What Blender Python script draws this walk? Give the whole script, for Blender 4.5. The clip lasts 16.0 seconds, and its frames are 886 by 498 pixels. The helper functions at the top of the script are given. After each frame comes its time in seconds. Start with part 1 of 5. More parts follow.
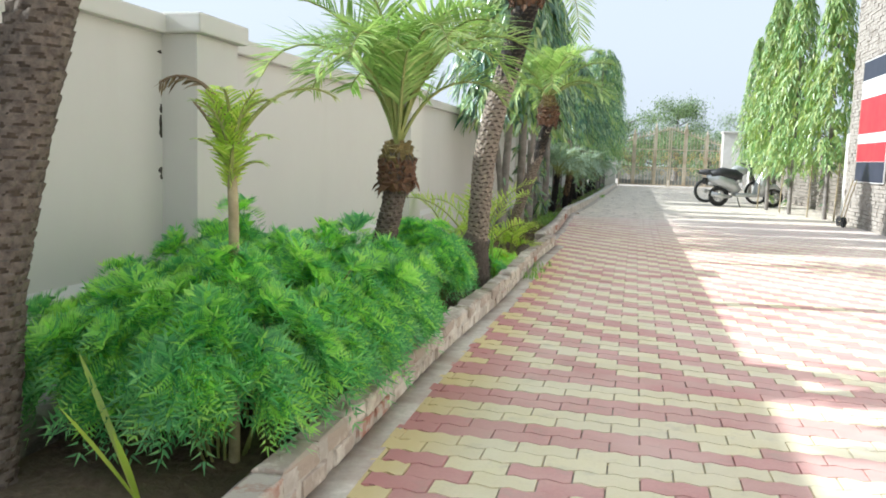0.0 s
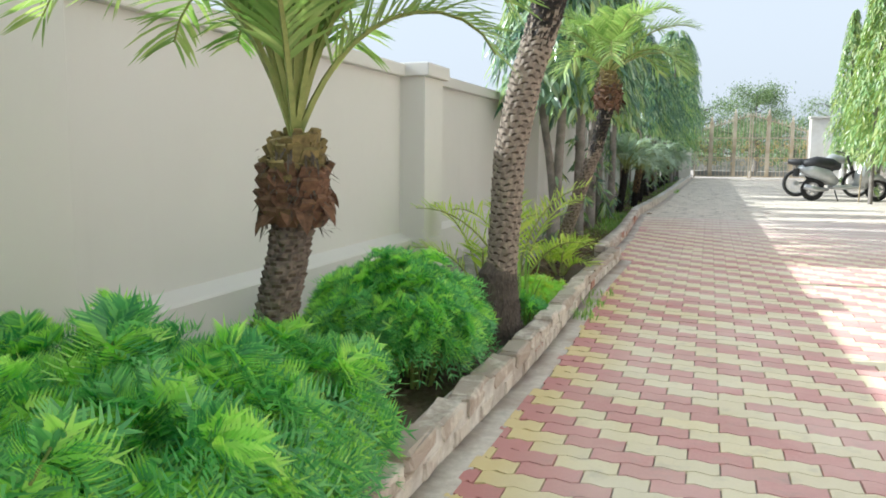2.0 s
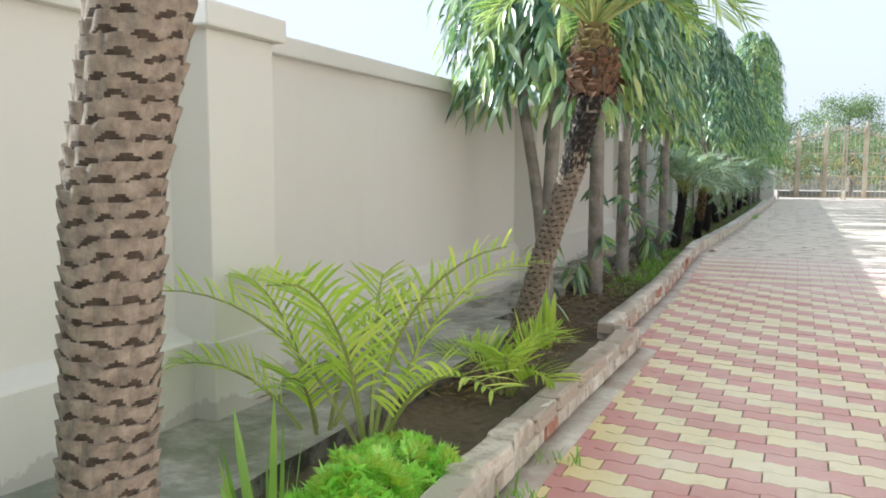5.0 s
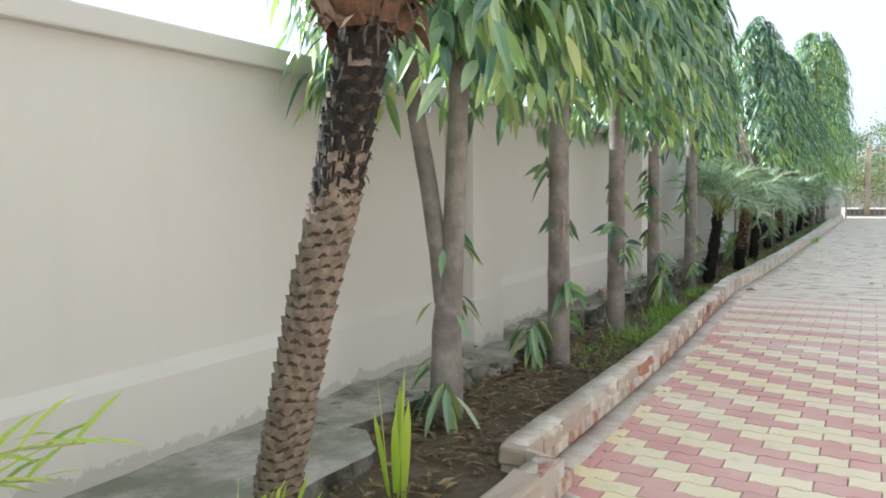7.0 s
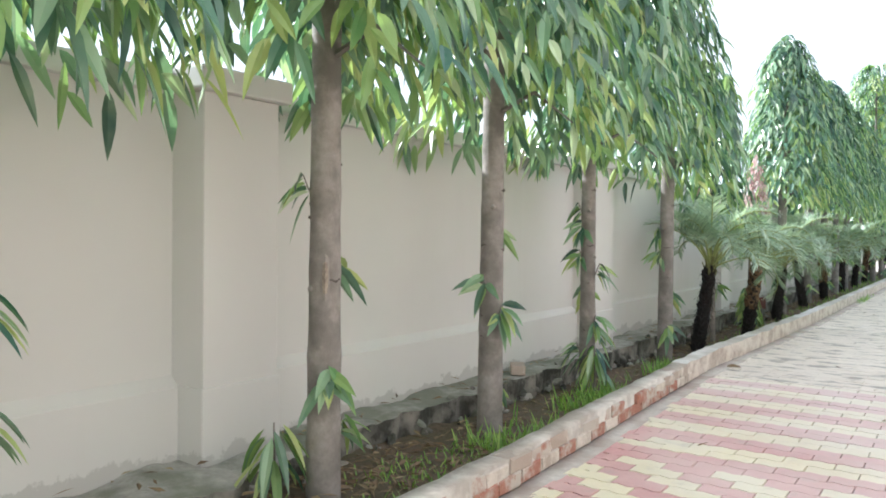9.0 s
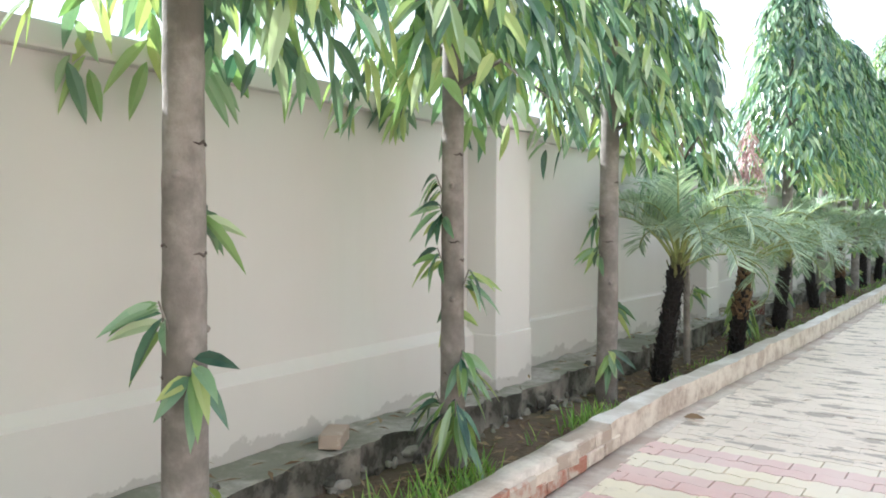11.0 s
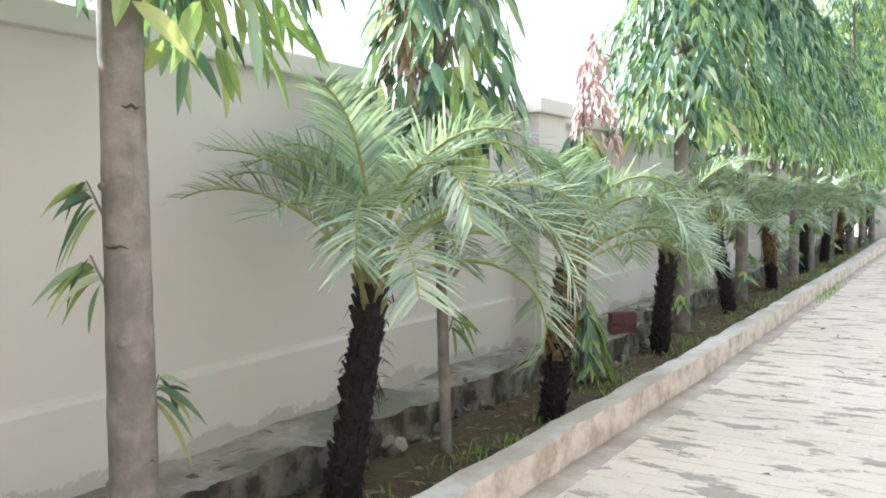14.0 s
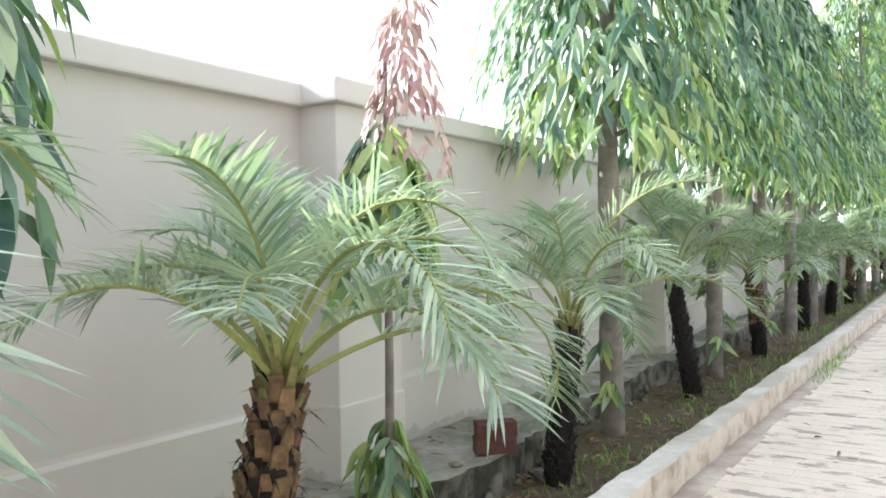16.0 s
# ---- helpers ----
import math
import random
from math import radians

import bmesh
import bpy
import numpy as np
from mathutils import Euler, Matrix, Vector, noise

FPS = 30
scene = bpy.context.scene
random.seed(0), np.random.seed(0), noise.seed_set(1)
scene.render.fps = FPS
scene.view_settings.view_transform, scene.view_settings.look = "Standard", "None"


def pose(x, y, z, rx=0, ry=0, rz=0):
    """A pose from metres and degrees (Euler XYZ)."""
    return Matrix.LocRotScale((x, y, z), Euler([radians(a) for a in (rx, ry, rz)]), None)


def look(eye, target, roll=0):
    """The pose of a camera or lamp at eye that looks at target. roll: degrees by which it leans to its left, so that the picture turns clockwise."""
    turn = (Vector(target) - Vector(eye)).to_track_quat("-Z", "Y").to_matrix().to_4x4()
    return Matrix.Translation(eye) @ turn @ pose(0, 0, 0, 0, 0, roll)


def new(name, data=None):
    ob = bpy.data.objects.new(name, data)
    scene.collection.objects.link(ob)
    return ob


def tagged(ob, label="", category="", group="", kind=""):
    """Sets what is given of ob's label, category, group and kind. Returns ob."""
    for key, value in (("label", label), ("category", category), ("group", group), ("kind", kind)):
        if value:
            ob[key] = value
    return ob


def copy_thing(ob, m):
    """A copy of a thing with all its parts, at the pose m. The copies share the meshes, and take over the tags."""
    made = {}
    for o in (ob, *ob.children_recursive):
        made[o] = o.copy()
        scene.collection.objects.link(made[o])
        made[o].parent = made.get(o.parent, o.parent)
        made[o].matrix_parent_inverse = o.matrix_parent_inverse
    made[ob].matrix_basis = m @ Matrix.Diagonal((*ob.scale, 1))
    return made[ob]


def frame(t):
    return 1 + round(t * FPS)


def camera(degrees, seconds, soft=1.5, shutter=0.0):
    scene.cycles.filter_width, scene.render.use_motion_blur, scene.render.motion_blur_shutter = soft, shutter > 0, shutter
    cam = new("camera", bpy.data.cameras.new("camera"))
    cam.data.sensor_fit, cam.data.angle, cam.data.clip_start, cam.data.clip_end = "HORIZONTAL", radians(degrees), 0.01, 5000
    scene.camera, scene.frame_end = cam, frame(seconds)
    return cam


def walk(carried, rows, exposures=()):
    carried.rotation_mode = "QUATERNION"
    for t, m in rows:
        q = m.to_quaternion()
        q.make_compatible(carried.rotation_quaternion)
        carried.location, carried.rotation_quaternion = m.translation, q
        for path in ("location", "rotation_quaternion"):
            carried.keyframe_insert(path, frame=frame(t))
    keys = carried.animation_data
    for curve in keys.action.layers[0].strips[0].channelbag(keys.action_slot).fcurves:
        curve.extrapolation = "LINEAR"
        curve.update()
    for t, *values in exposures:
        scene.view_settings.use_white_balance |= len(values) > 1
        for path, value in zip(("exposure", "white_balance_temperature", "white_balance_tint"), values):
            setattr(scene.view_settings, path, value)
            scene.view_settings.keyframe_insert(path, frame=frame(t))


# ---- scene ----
cam = camera(57.8, 16.0, soft=1.8)
# seconds, x, y, z, yaw, pitch, roll
PATH = [
    (0, 0.167, -0.817, 1.198, 13.46, -6.52, -1.80),
    (0.5, 0.137, -0.298, 1.198, 13.11, -6.29, -1.51),
    (1, 0.109, 0.235, 1.210, 14.34, -6.44, -1.01),
    (1.5, 0.059, 0.758, 1.211, 16.01, -6.77, -0.68),
    (2, 0.032, 1.364, 1.223, 18.31, -6.97, -0.48),
    (2.5, 0.024, 1.918, 1.221, 19.60, -6.73, -0.43),
    (3, 0.039, 2.529, 1.221, 20.55, -6.49, -0.52),
    (3.5, 0.053, 3.108, 1.218, 20.84, -6.36, -0.65),
    (4, 0.071, 3.750, 1.238, 22.11, -5.92, -0.63),
    (6.5, 0.121, 6.958, 1.229, 26.26, -5.13, 0.69),
    (7, 0.181, 7.607, 1.234, 28.05, -4.17, 0.50),
    (7.5, 0.268, 8.204, 1.229, 29.59, -3.31, 0.21),
    (8, 0.404, 8.835, 1.221, 31.28, -1.78, -0.19),
    (8.5, 0.537, 9.456, 1.209, 32.38, -1.66, -0.47),
    (9, 0.662, 10.174, 1.200, 32.93, -1.11, -0.63),
    (9.5, 0.698, 10.827, 1.198, 33.27, -1.21, -0.68),
    (12, 0.274, 14.064, 1.214, 34.59, -2.65, 0.30),
    (12.5, 0.279, 14.689, 1.212, 34.09, -3.40, 0.25),
    (13, 0.323, 15.400, 1.208, 32.96, -4.20, 0.25),
    (13.5, 0.353, 16.042, 1.206, 33.11, -4.27, 0.30),
    (14, 0.298, 16.732, 1.209, 32.14, -3.44, 0.78),
    (14.5, 0.233, 17.345, 1.212, 32.68, -2.58, 1.27),
    (15, 0.177, 18.025, 1.218, 32.39, -1.36, 1.55),
    (15.5, 0.140, 18.688, 1.218, 33.18, -0.75, 1.17),
    (16, 0.106, 19.394, 1.219, 32.95, -0.65, 0.78),
]
EXPO = [(0, 1.55, 5600, 5), (2.5, 1.5, 5600, 5), (4, 1.62, 5600, 6), (7, 1.87, 5550, 8), (9.5, 2.28, 5550, 8), (12.5, 2.42, 5650, 11), (14, 2.5, 5750, 13), (16, 2.55, 5800, 14)]
walk(cam, [(t, pose(x, y, z, 90 + p, r, w)) for t, x, y, z, w, p, r in PATH], EXPO)

# ---- world, sun, exposure ----
SUN_ELEV = 30.0
SUN_FROM = Vector((-1.0, -0.12, 0.0)).normalized() * math.cos(radians(SUN_ELEV)) + Vector((0, 0, math.sin(radians(SUN_ELEV))))
world = bpy.data.worlds.new("sky")
scene.world = world
world.use_nodes = True
wn = world.node_tree
sky = wn.nodes.new("ShaderNodeTexSky")
sky.sky_type, sky.sun_disc = "NISHITA", False
sky.sun_elevation = radians(SUN_ELEV)
sky.sun_rotation = math.atan2(SUN_FROM.x, SUN_FROM.y)
sky.air_density, sky.dust_density, sky.ozone_density, sky.altitude = 1.0, 4.5, 1.0, 100.0
haze = wn.nodes.new("ShaderNodeHueSaturation")  # hazy, nearly white sky
haze.inputs["Saturation"].default_value = 0.15
wn.links.new(sky.outputs[0], haze.inputs["Color"])
veil = wn.nodes.new("ShaderNodeMix")  # an even veil of haze over the whole sky
veil.data_type = "RGBA"
veil.inputs[0].default_value = 0.92
veil.inputs[7].default_value = (1.93, 1.93, 1.95, 1)
wn.links.new(haze.outputs[0], veil.inputs[6])
wn.links.new(veil.outputs[2], wn.nodes["Background"].inputs[0])
wn.nodes["Background"].inputs[1].default_value = 0.15
lamp = bpy.data.lights.new("sun", "SUN")
lamp.energy, lamp.angle, lamp.color = 2.5, radians(0.8), (1.0, 0.93, 0.82)
sun_ob = new("sun", lamp)
sun_ob.matrix_world = look(SUN_FROM * 50, (0, 0, 0))


# ---- materials ----
def material(name, rough=0.8, metal=0.0):
    m = bpy.data.materials.new(name)
    m.use_nodes = True
    nt = m.node_tree
    b = nt.nodes["Principled BSDF"]
    b.inputs["Roughness"].default_value, b.inputs["Metallic"].default_value = rough, metal
    return m, nt, b


def nd(nt, kind, **kw):
    n = nt.nodes.new(kind)
    for k, v in kw.items():
        n.inputs[k].default_value = v
    return n


def coords(nt, obj=True):
    return nt.nodes.new("ShaderNodeTexCoord").outputs["Object" if obj else "Generated"]


def noise_tex(nt, scale, detail=4.0, rough=0.6, vec=None, stretch=None):
    n = nd(nt, "ShaderNodeTexNoise", Scale=scale, Detail=detail, Roughness=rough)
    v = vec or coords(nt)
    if stretch:
        mp = nt.nodes.new("ShaderNodeMapping")
        mp.inputs["Scale"].default_value = stretch
        nt.links.new(v, mp.inputs["Vector"])
        v = mp.outputs[0]
    nt.links.new(v, n.inputs["Vector"])
    return n.outputs["Fac"]


def ramp(nt, fac, stops):
    r = nt.nodes.new("ShaderNodeValToRGB")
    els = r.color_ramp.elements
    while len(els) < len(stops):
        els.new(0.5)
    for e, (p, c) in zip(els, stops):
        e.position, e.color = p, (*c, 1) if len(c) == 3 else c
    nt.links.new(fac, r.inputs[0])
    return r.outputs[0]


def mixc(nt, fac, a, b, mode="MIX"):
    m = nt.nodes.new("ShaderNodeMix")
    m.data_type, m.blend_type = "RGBA", mode
    for sock, v in ((m.inputs[0], fac), (m.inputs[6], a), (m.inputs[7], b)):
        if isinstance(v, (int, float)):
            sock.default_value = v
        elif isinstance(v, tuple):
            sock.default_value = (*v, 1)
        else:
            nt.links.new(v, sock)
    return m.outputs[2]


def maths(nt, op, a, b=0.0):
    m = nt.nodes.new("ShaderNodeMath")
    m.operation = op
    for sock, v in zip(m.inputs, (a, b)):
        if isinstance(v, (int, float)):
            sock.default_value = v
        else:
            nt.links.new(v, sock)
    return m.outputs[0]


def bump(nt, b, height, strength=0.4, dist=0.01):
    n = nd(nt, "ShaderNodeBump", Strength=strength, Distance=dist)
    nt.links.new(height, n.inputs["Height"])
    nt.links.new(n.outputs[0], b.inputs["Normal"])


def grainy(name, c1, c2, scale, rough=0.85, strength=0.4, dist=0.01, stretch=None, metal=0.0, coarse=None, coarse_c=None):
    """A surface of two tones with fine relief and, if asked, wide stains."""
    m, nt, b = material(name, rough, metal)
    f = noise_tex(nt, scale, 6, 0.65, stretch=stretch)
    col = ramp(nt, f, [(0.3, c1), (0.7, c2)])
    if coarse:
        g = ramp(nt, noise_tex(nt, coarse, 5, 0.6), [(0.42, (0, 0, 0)), (0.62, (1, 1, 1))])
        col = mixc(nt, g, col, coarse_c)
    nt.links.new(col, b.inputs["Base Color"])
    bump(nt, b, f, strength, dist)
    return m


def world_z(nt):
    s = nt.nodes.new("ShaderNodeSeparateXYZ")
    nt.links.new(nt.nodes.new("ShaderNodeNewGeometry").outputs["Position"], s.inputs[0])
    return s.outputs


def wall_paint():
    m, nt, b = material("wall_paint", 0.75)
    wide = noise_tex(nt, 0.35, 4, 0.55)
    fine = noise_tex(nt, 9.0, 6, 0.7)
    streak = noise_tex(nt, 2.2, 5, 0.65, stretch=(1.0, 1.0, 0.12))
    col = ramp(nt, wide, [(0.35, (0.615, 0.603, 0.58)), (0.65, (0.675, 0.663, 0.64))])
    col = mixc(nt, ramp(nt, fine, [(0.45, (0, 0, 0)), (0.8, (0.25, 0.25, 0.25))]), col, (0.62, 0.605, 0.575))
    col = mixc(nt, ramp(nt, streak, [(0.56, (0, 0, 0)), (0.75, (0.22, 0.22, 0.22))]), col, (0.56, 0.545, 0.515))
    # damp, peeling skirt low on the wall, with a ragged upper edge
    z = world_z(nt)[2]
    ragged = maths(nt, "ADD", maths(nt, "MULTIPLY", noise_tex(nt, 3.5, 6, 0.7), 0.34), maths(nt, "MULTIPLY", z, -1.0))
    col = mixc(nt, ramp(nt, ragged, [(0.0, (0, 0, 0)), (0.015, (0.8, 0.8, 0.8))]), col, (0.46, 0.45, 0.43))
    nt.links.new(col, b.inputs["Base Color"])
    bump(nt, b, fine, 0.12, 0.006)
    return m


M_WALL = wall_paint()


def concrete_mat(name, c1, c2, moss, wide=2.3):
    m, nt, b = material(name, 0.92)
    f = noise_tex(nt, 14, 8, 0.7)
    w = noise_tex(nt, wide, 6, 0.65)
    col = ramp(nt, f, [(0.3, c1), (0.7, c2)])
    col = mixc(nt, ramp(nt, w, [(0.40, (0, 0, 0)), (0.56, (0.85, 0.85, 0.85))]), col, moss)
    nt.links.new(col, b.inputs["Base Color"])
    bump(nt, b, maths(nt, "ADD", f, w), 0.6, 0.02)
    return m


M_LEDGE = concrete_mat("old_concrete", (0.297, 0.286, 0.264), (0.506, 0.484, 0.451), (0.187, 0.198, 0.154))
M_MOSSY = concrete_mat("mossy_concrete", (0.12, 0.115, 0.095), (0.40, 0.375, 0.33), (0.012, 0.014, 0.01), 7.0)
M_MORTAR = concrete_mat("kerb_mortar", (0.529, 0.483, 0.425), (0.759, 0.701, 0.621), (0.391, 0.333, 0.276), 3.0)

# rendered kerb: the top is paler than the faces
M_KERB_TOP = concrete_mat("kerb_top_plaster", (0.62, 0.60, 0.56), (0.80, 0.78, 0.74), (0.50, 0.46, 0.40), 2.0)
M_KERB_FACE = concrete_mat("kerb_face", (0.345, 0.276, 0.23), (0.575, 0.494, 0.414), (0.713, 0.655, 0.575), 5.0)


def brick_mat(name, c1, c2, plaster):
    m, nt, b = material(name, 0.9)
    info = nt.nodes.new("ShaderNodeObjectInfo")
    vec = nt.nodes.new("ShaderNodeNewGeometry").outputs["Position"]
    f = noise_tex(nt, 45, 6, 0.7, vec=vec)
    w = noise_tex(nt, 6, 6, 0.65, vec=vec)
    col = ramp(nt, f, [(0.3, c1), (0.7, c2)])
    shift = maths(nt, "ADD", w, maths(nt, "MULTIPLY", info.outputs["Random"], 0.28))
    col = mixc(nt, ramp(nt, shift, [(0.50, (0, 0, 0)), (0.62, (1, 1, 1))]), col, plaster)
    nt.links.new(col, b.inputs["Base Color"])
    bump(nt, b, maths(nt, "ADD", f, w), 0.6, 0.012)
    return m


M_BRICK = brick_mat("kerb_brick", (0.30, 0.13, 0.09), (0.42, 0.21, 0.15), (0.50, 0.45, 0.39))
M_BRICK_PL = brick_mat("plastered_brick", (0.552, 0.494, 0.425), (0.69, 0.632, 0.552), (0.414, 0.345, 0.287))
M_BRICK_RED = brick_mat("loose_brick", (0.07, 0.028, 0.026), (0.15, 0.06, 0.052), (0.10, 0.045, 0.04))


def paver_mat(name, c1, c2, dust, patch=False, fresh=None):
    m, nt, b = material(name, 0.85)
    vec = nt.nodes.new("ShaderNodeNewGeometry").outputs["Position"]
    isl = nt.nodes.new("ShaderNodeNewGeometry").outputs["Random Per Island"]
    info = nt.nodes.new("ShaderNodeObjectInfo").outputs["Random"]
    f = noise_tex(nt, 60, 6, 0.75, vec=vec)
    w = noise_tex(nt, 1.1, 6, 0.6, vec=vec)
    v = noise_tex(nt, 7, 5, 0.65, vec=vec)
    col = ramp(nt, f, [(0.25, c1), (0.75, c2)])
    r = maths(nt, "FRACT", maths(nt, "ADD", isl, info))
    col = mixc(nt, maths(nt, "MULTIPLY", r, 0.3), col, (0.45, 0.38, 0.30))
    col = mixc(nt, ramp(nt, w, [(0.34, (0.2, 0.2, 0.2)), (0.66, (0.68, 0.68, 0.68))]), col, dust)
    col = mixc(nt, ramp(nt, v, [(0.55, (0, 0, 0)), (0.75, (0.4, 0.4, 0.4))]), col, (0.40, 0.36, 0.31))
    if fresh:  # paler further along the path and towards its east side
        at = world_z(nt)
        paling = maths(nt, "ADD", maths(nt, "MULTIPLY", maths(nt, "SUBTRACT", at[1], 11.5), 0.10), maths(nt, "MULTIPLY", at[0], 0.14))
        paling = maths(nt, "ADD", paling, maths(nt, "MULTIPLY", noise_tex(nt, 1.6, 5, 0.6, vec=vec), 0.5))
        col = mixc(nt, ramp(nt, paling, [(0.35, (0, 0, 0)), (1.0, (0.75, 0.75, 0.75))]), col, (0.74, 0.69, 0.65))
    if fresh:  # unworn, damp pavers beside the kerb
        at = world_z(nt)
        edge = maths(nt, "ADD", maths(nt, "MULTIPLY", at[0], -1.0), maths(nt, "MULTIPLY", w, 0.5))
        edge = maths(nt, "SUBTRACT", edge, maths(nt, "MULTIPLY", maths(nt, "MAXIMUM", maths(nt, "SUBTRACT", at[1], 8.0), 0.0), 0.12))
        col = mixc(nt, ramp(nt, edge, [(0.62, (0, 0, 0)), (0.95, (0.7, 0.7, 0.7))]), col, fresh)
    if patch:  # dark scuffed patches where the dust has gone
        q = noise_tex(nt, 5.0, 6, 0.62, vec=vec, stretch=(0.6, 1.4, 1))
        col = mixc(nt, ramp(nt, q, [(0.55, (0, 0, 0)), (0.585, (0.8, 0.8, 0.8))]), col, (0.34, 0.30, 0.26))
    nt.links.new(col, b.inputs["Base Color"])
    bump(nt, b, f, 0.35, 0.004)
    return m


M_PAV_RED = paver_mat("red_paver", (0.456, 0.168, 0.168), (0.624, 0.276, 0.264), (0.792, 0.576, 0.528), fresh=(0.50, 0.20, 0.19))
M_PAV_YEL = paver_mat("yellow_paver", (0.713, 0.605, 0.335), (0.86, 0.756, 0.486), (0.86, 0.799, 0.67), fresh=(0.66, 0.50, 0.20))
M_PAV_GREY = paver_mat("grey_paver", (0.655, 0.588, 0.508), (0.791, 0.712, 0.621), (0.836, 0.751, 0.65), True)
M_JOINT = grainy("joint_sand", (0.30, 0.26, 0.22), (0.46, 0.41, 0.36), 40, 0.95)
M_CEMENT = grainy("cement_strip", (0.437, 0.402, 0.356), (0.621, 0.575, 0.517), 20, 0.9, coarse=3.0, coarse_c=(0.391, 0.322, 0.276))
M_SOIL = grainy("garden_soil", (0.0805, 0.0575, 0.0403), (0.196, 0.144, 0.0978), 25, 0.97, 0.9, 0.03, coarse=3.0, coarse_c=(0.115, 0.0978, 0.0575))
M_EARTH = grainy("dry_ground", (0.26, 0.22, 0.17), (0.36, 0.31, 0.24), 3, 0.97, coarse=0.3, coarse_c=(0.15, 0.17, 0.08))


def leaf_mat(name, stops, translucent=0.35, rough=0.38):
    """Foliage: each leaf takes its own tone; light shines through it."""
    m, nt, b = material(name, rough)
    geo = nt.nodes.new("ShaderNodeNewGeometry")
    col = ramp(nt, geo.outputs["Random Per Island"], stops)
    col = mixc(nt, ramp(nt, noise_tex(nt, 3.0, 4, 0.6, vec=geo.outputs["Position"]), [(0.35, (0, 0, 0)), (0.7, (0.35, 0.35, 0.35))]), col, stops[-1][1])
    nt.links.new(col, b.inputs["Base Color"])
    b.inputs["Specular IOR Level"].default_value = 0.6
    tr = nt.nodes.new("ShaderNodeBsdfTranslucent")
    lit = mixc(nt, 0.6, col, (0.75, 0.85, 0.30), "MULTIPLY")
    nt.links.new(mixc(nt, 1.0, lit, (1.9, 1.9, 1.9), "MULTIPLY"), tr.inputs[0])
    mx = nt.nodes.new("ShaderNodeMixShader")
    mx.inputs[0].default_value = translucent
    nt.links.new(b.outputs[0], mx.inputs[1])
    nt.links.new(tr.outputs[0], mx.inputs[2])
    nt.links.new(mx.outputs[0], nt.nodes["Material Output"].inputs[0])
    return m


M_ASHOKA = leaf_mat("ashoka_leaf", [(0.0, (0.012, 0.06, 0.05)), (0.4, (0.06, 0.165, 0.115)), (0.75, (0.21, 0.345, 0.21)), (1.0, (0.46, 0.55, 0.36))], 0.24, 0.28)
M_ASHOKA_Y = leaf_mat("ashoka_young_leaf", [(0.0, (0.13, 0.27, 0.10)), (0.5, (0.27, 0.41, 0.15)), (1.0, (0.45, 0.50, 0.21))], 0.26)
M_ASHOKA_SUNLIT = leaf_mat("sunlit_ashoka_leaf", [(0.0, (0.09, 0.17, 0.035)), (0.5, (0.21, 0.31, 0.055)), (1.0, (0.38, 0.42, 0.10))], 0.34)
M_RUST = leaf_mat("rust_leaf", [(0.0, (0.26, 0.12, 0.12)), (0.5, (0.42, 0.25, 0.24)), (1.0, (0.55, 0.45, 0.41))], 0.08, 0.5)
M_PALM = leaf_mat("palm_leaflet", [(0.0, (0.14, 0.22, 0.165)), (0.5, (0.275, 0.375, 0.28)), (1.0, (0.53, 0.62, 0.48))], 0.2, 0.33)
M_PALM_Y = leaf_mat("yellow_palm_leaflet", [(0.0, (0.22, 0.37, 0.05)), (0.6, (0.42, 0.56, 0.08)), (1.0, (0.58, 0.62, 0.17))], 0.45)
M_BUSH = leaf_mat("marigold_leaf", [(0.0, (0.055, 0.22, 0.10)), (0.5, (0.14, 0.41, 0.15)), (1.0, (0.30, 0.58, 0.22))], 0.45)
M_BUSH_Y = leaf_mat("marigold_young_leaf", [(0.0, (0.264, 0.552, 0.096)), (0.5, (0.408, 0.684, 0.144)), (1.0, (0.552, 0.768, 0.216))], 0.44)
M_GRASS = leaf_mat("grass_blade", [(0.0, (0.0945, 0.23, 0.0405)), (0.6, (0.189, 0.378, 0.0675)), (1.0, (0.378, 0.486, 0.121))], 0.35)
M_DRY = leaf_mat("dry_leaf", [(0.0, (0.10, 0.06, 0.035)), (0.6, (0.19, 0.125, 0.075)), (1.0, (0.32, 0.25, 0.15))], 0.15, 0.8)
M_RACHIS = grainy("palm_stalk", (0.22, 0.27, 0.08), (0.34, 0.36, 0.12), 30, 0.6)
M_BARK = grainy("ashoka_bark", (0.187, 0.171, 0.156), (0.363, 0.33, 0.306), 13, 0.9, 0.7, 0.012, stretch=(0.86, 0.86, 0.77), coarse=4.5, coarse_c=(0.165, 0.149, 0.132))
M_KNOT = grainy("dark_knot", (0.05, 0.042, 0.036), (0.13, 0.11, 0.095), 40, 0.95)
M_SCAR = grainy("pale_palm_bark", (0.161, 0.132, 0.109), (0.391, 0.328, 0.265), 30, 0.95, 0.7, 0.01)
M_SCAR_BR = grainy("brown_palm_bark", (0.07, 0.056, 0.046), (0.22, 0.18, 0.15), 30, 0.95, 0.8, 0.012)
M_SCAR_RD = grainy("russet_palm_bark", (0.12, 0.096, 0.08), (0.32, 0.265, 0.215), 30, 0.95, 0.8, 0.012)
# painted shadow for the hollows between the leaf scars
M_SCAR_SHADE = grainy("palm_bark_shade", (0.035, 0.026, 0.02), (0.10, 0.075, 0.055), 40, 0.95, 0.7, 0.01)
M_STUB = grainy("cut_leaf_stub", (0.09, 0.07, 0.03), (0.32, 0.25, 0.10), 30, 0.85, 0.5, 0.008)
M_BOOT = grainy("brown_leaf_base", (0.055, 0.03, 0.02), (0.22, 0.12, 0.07), 35, 0.9, 0.6, 0.008)
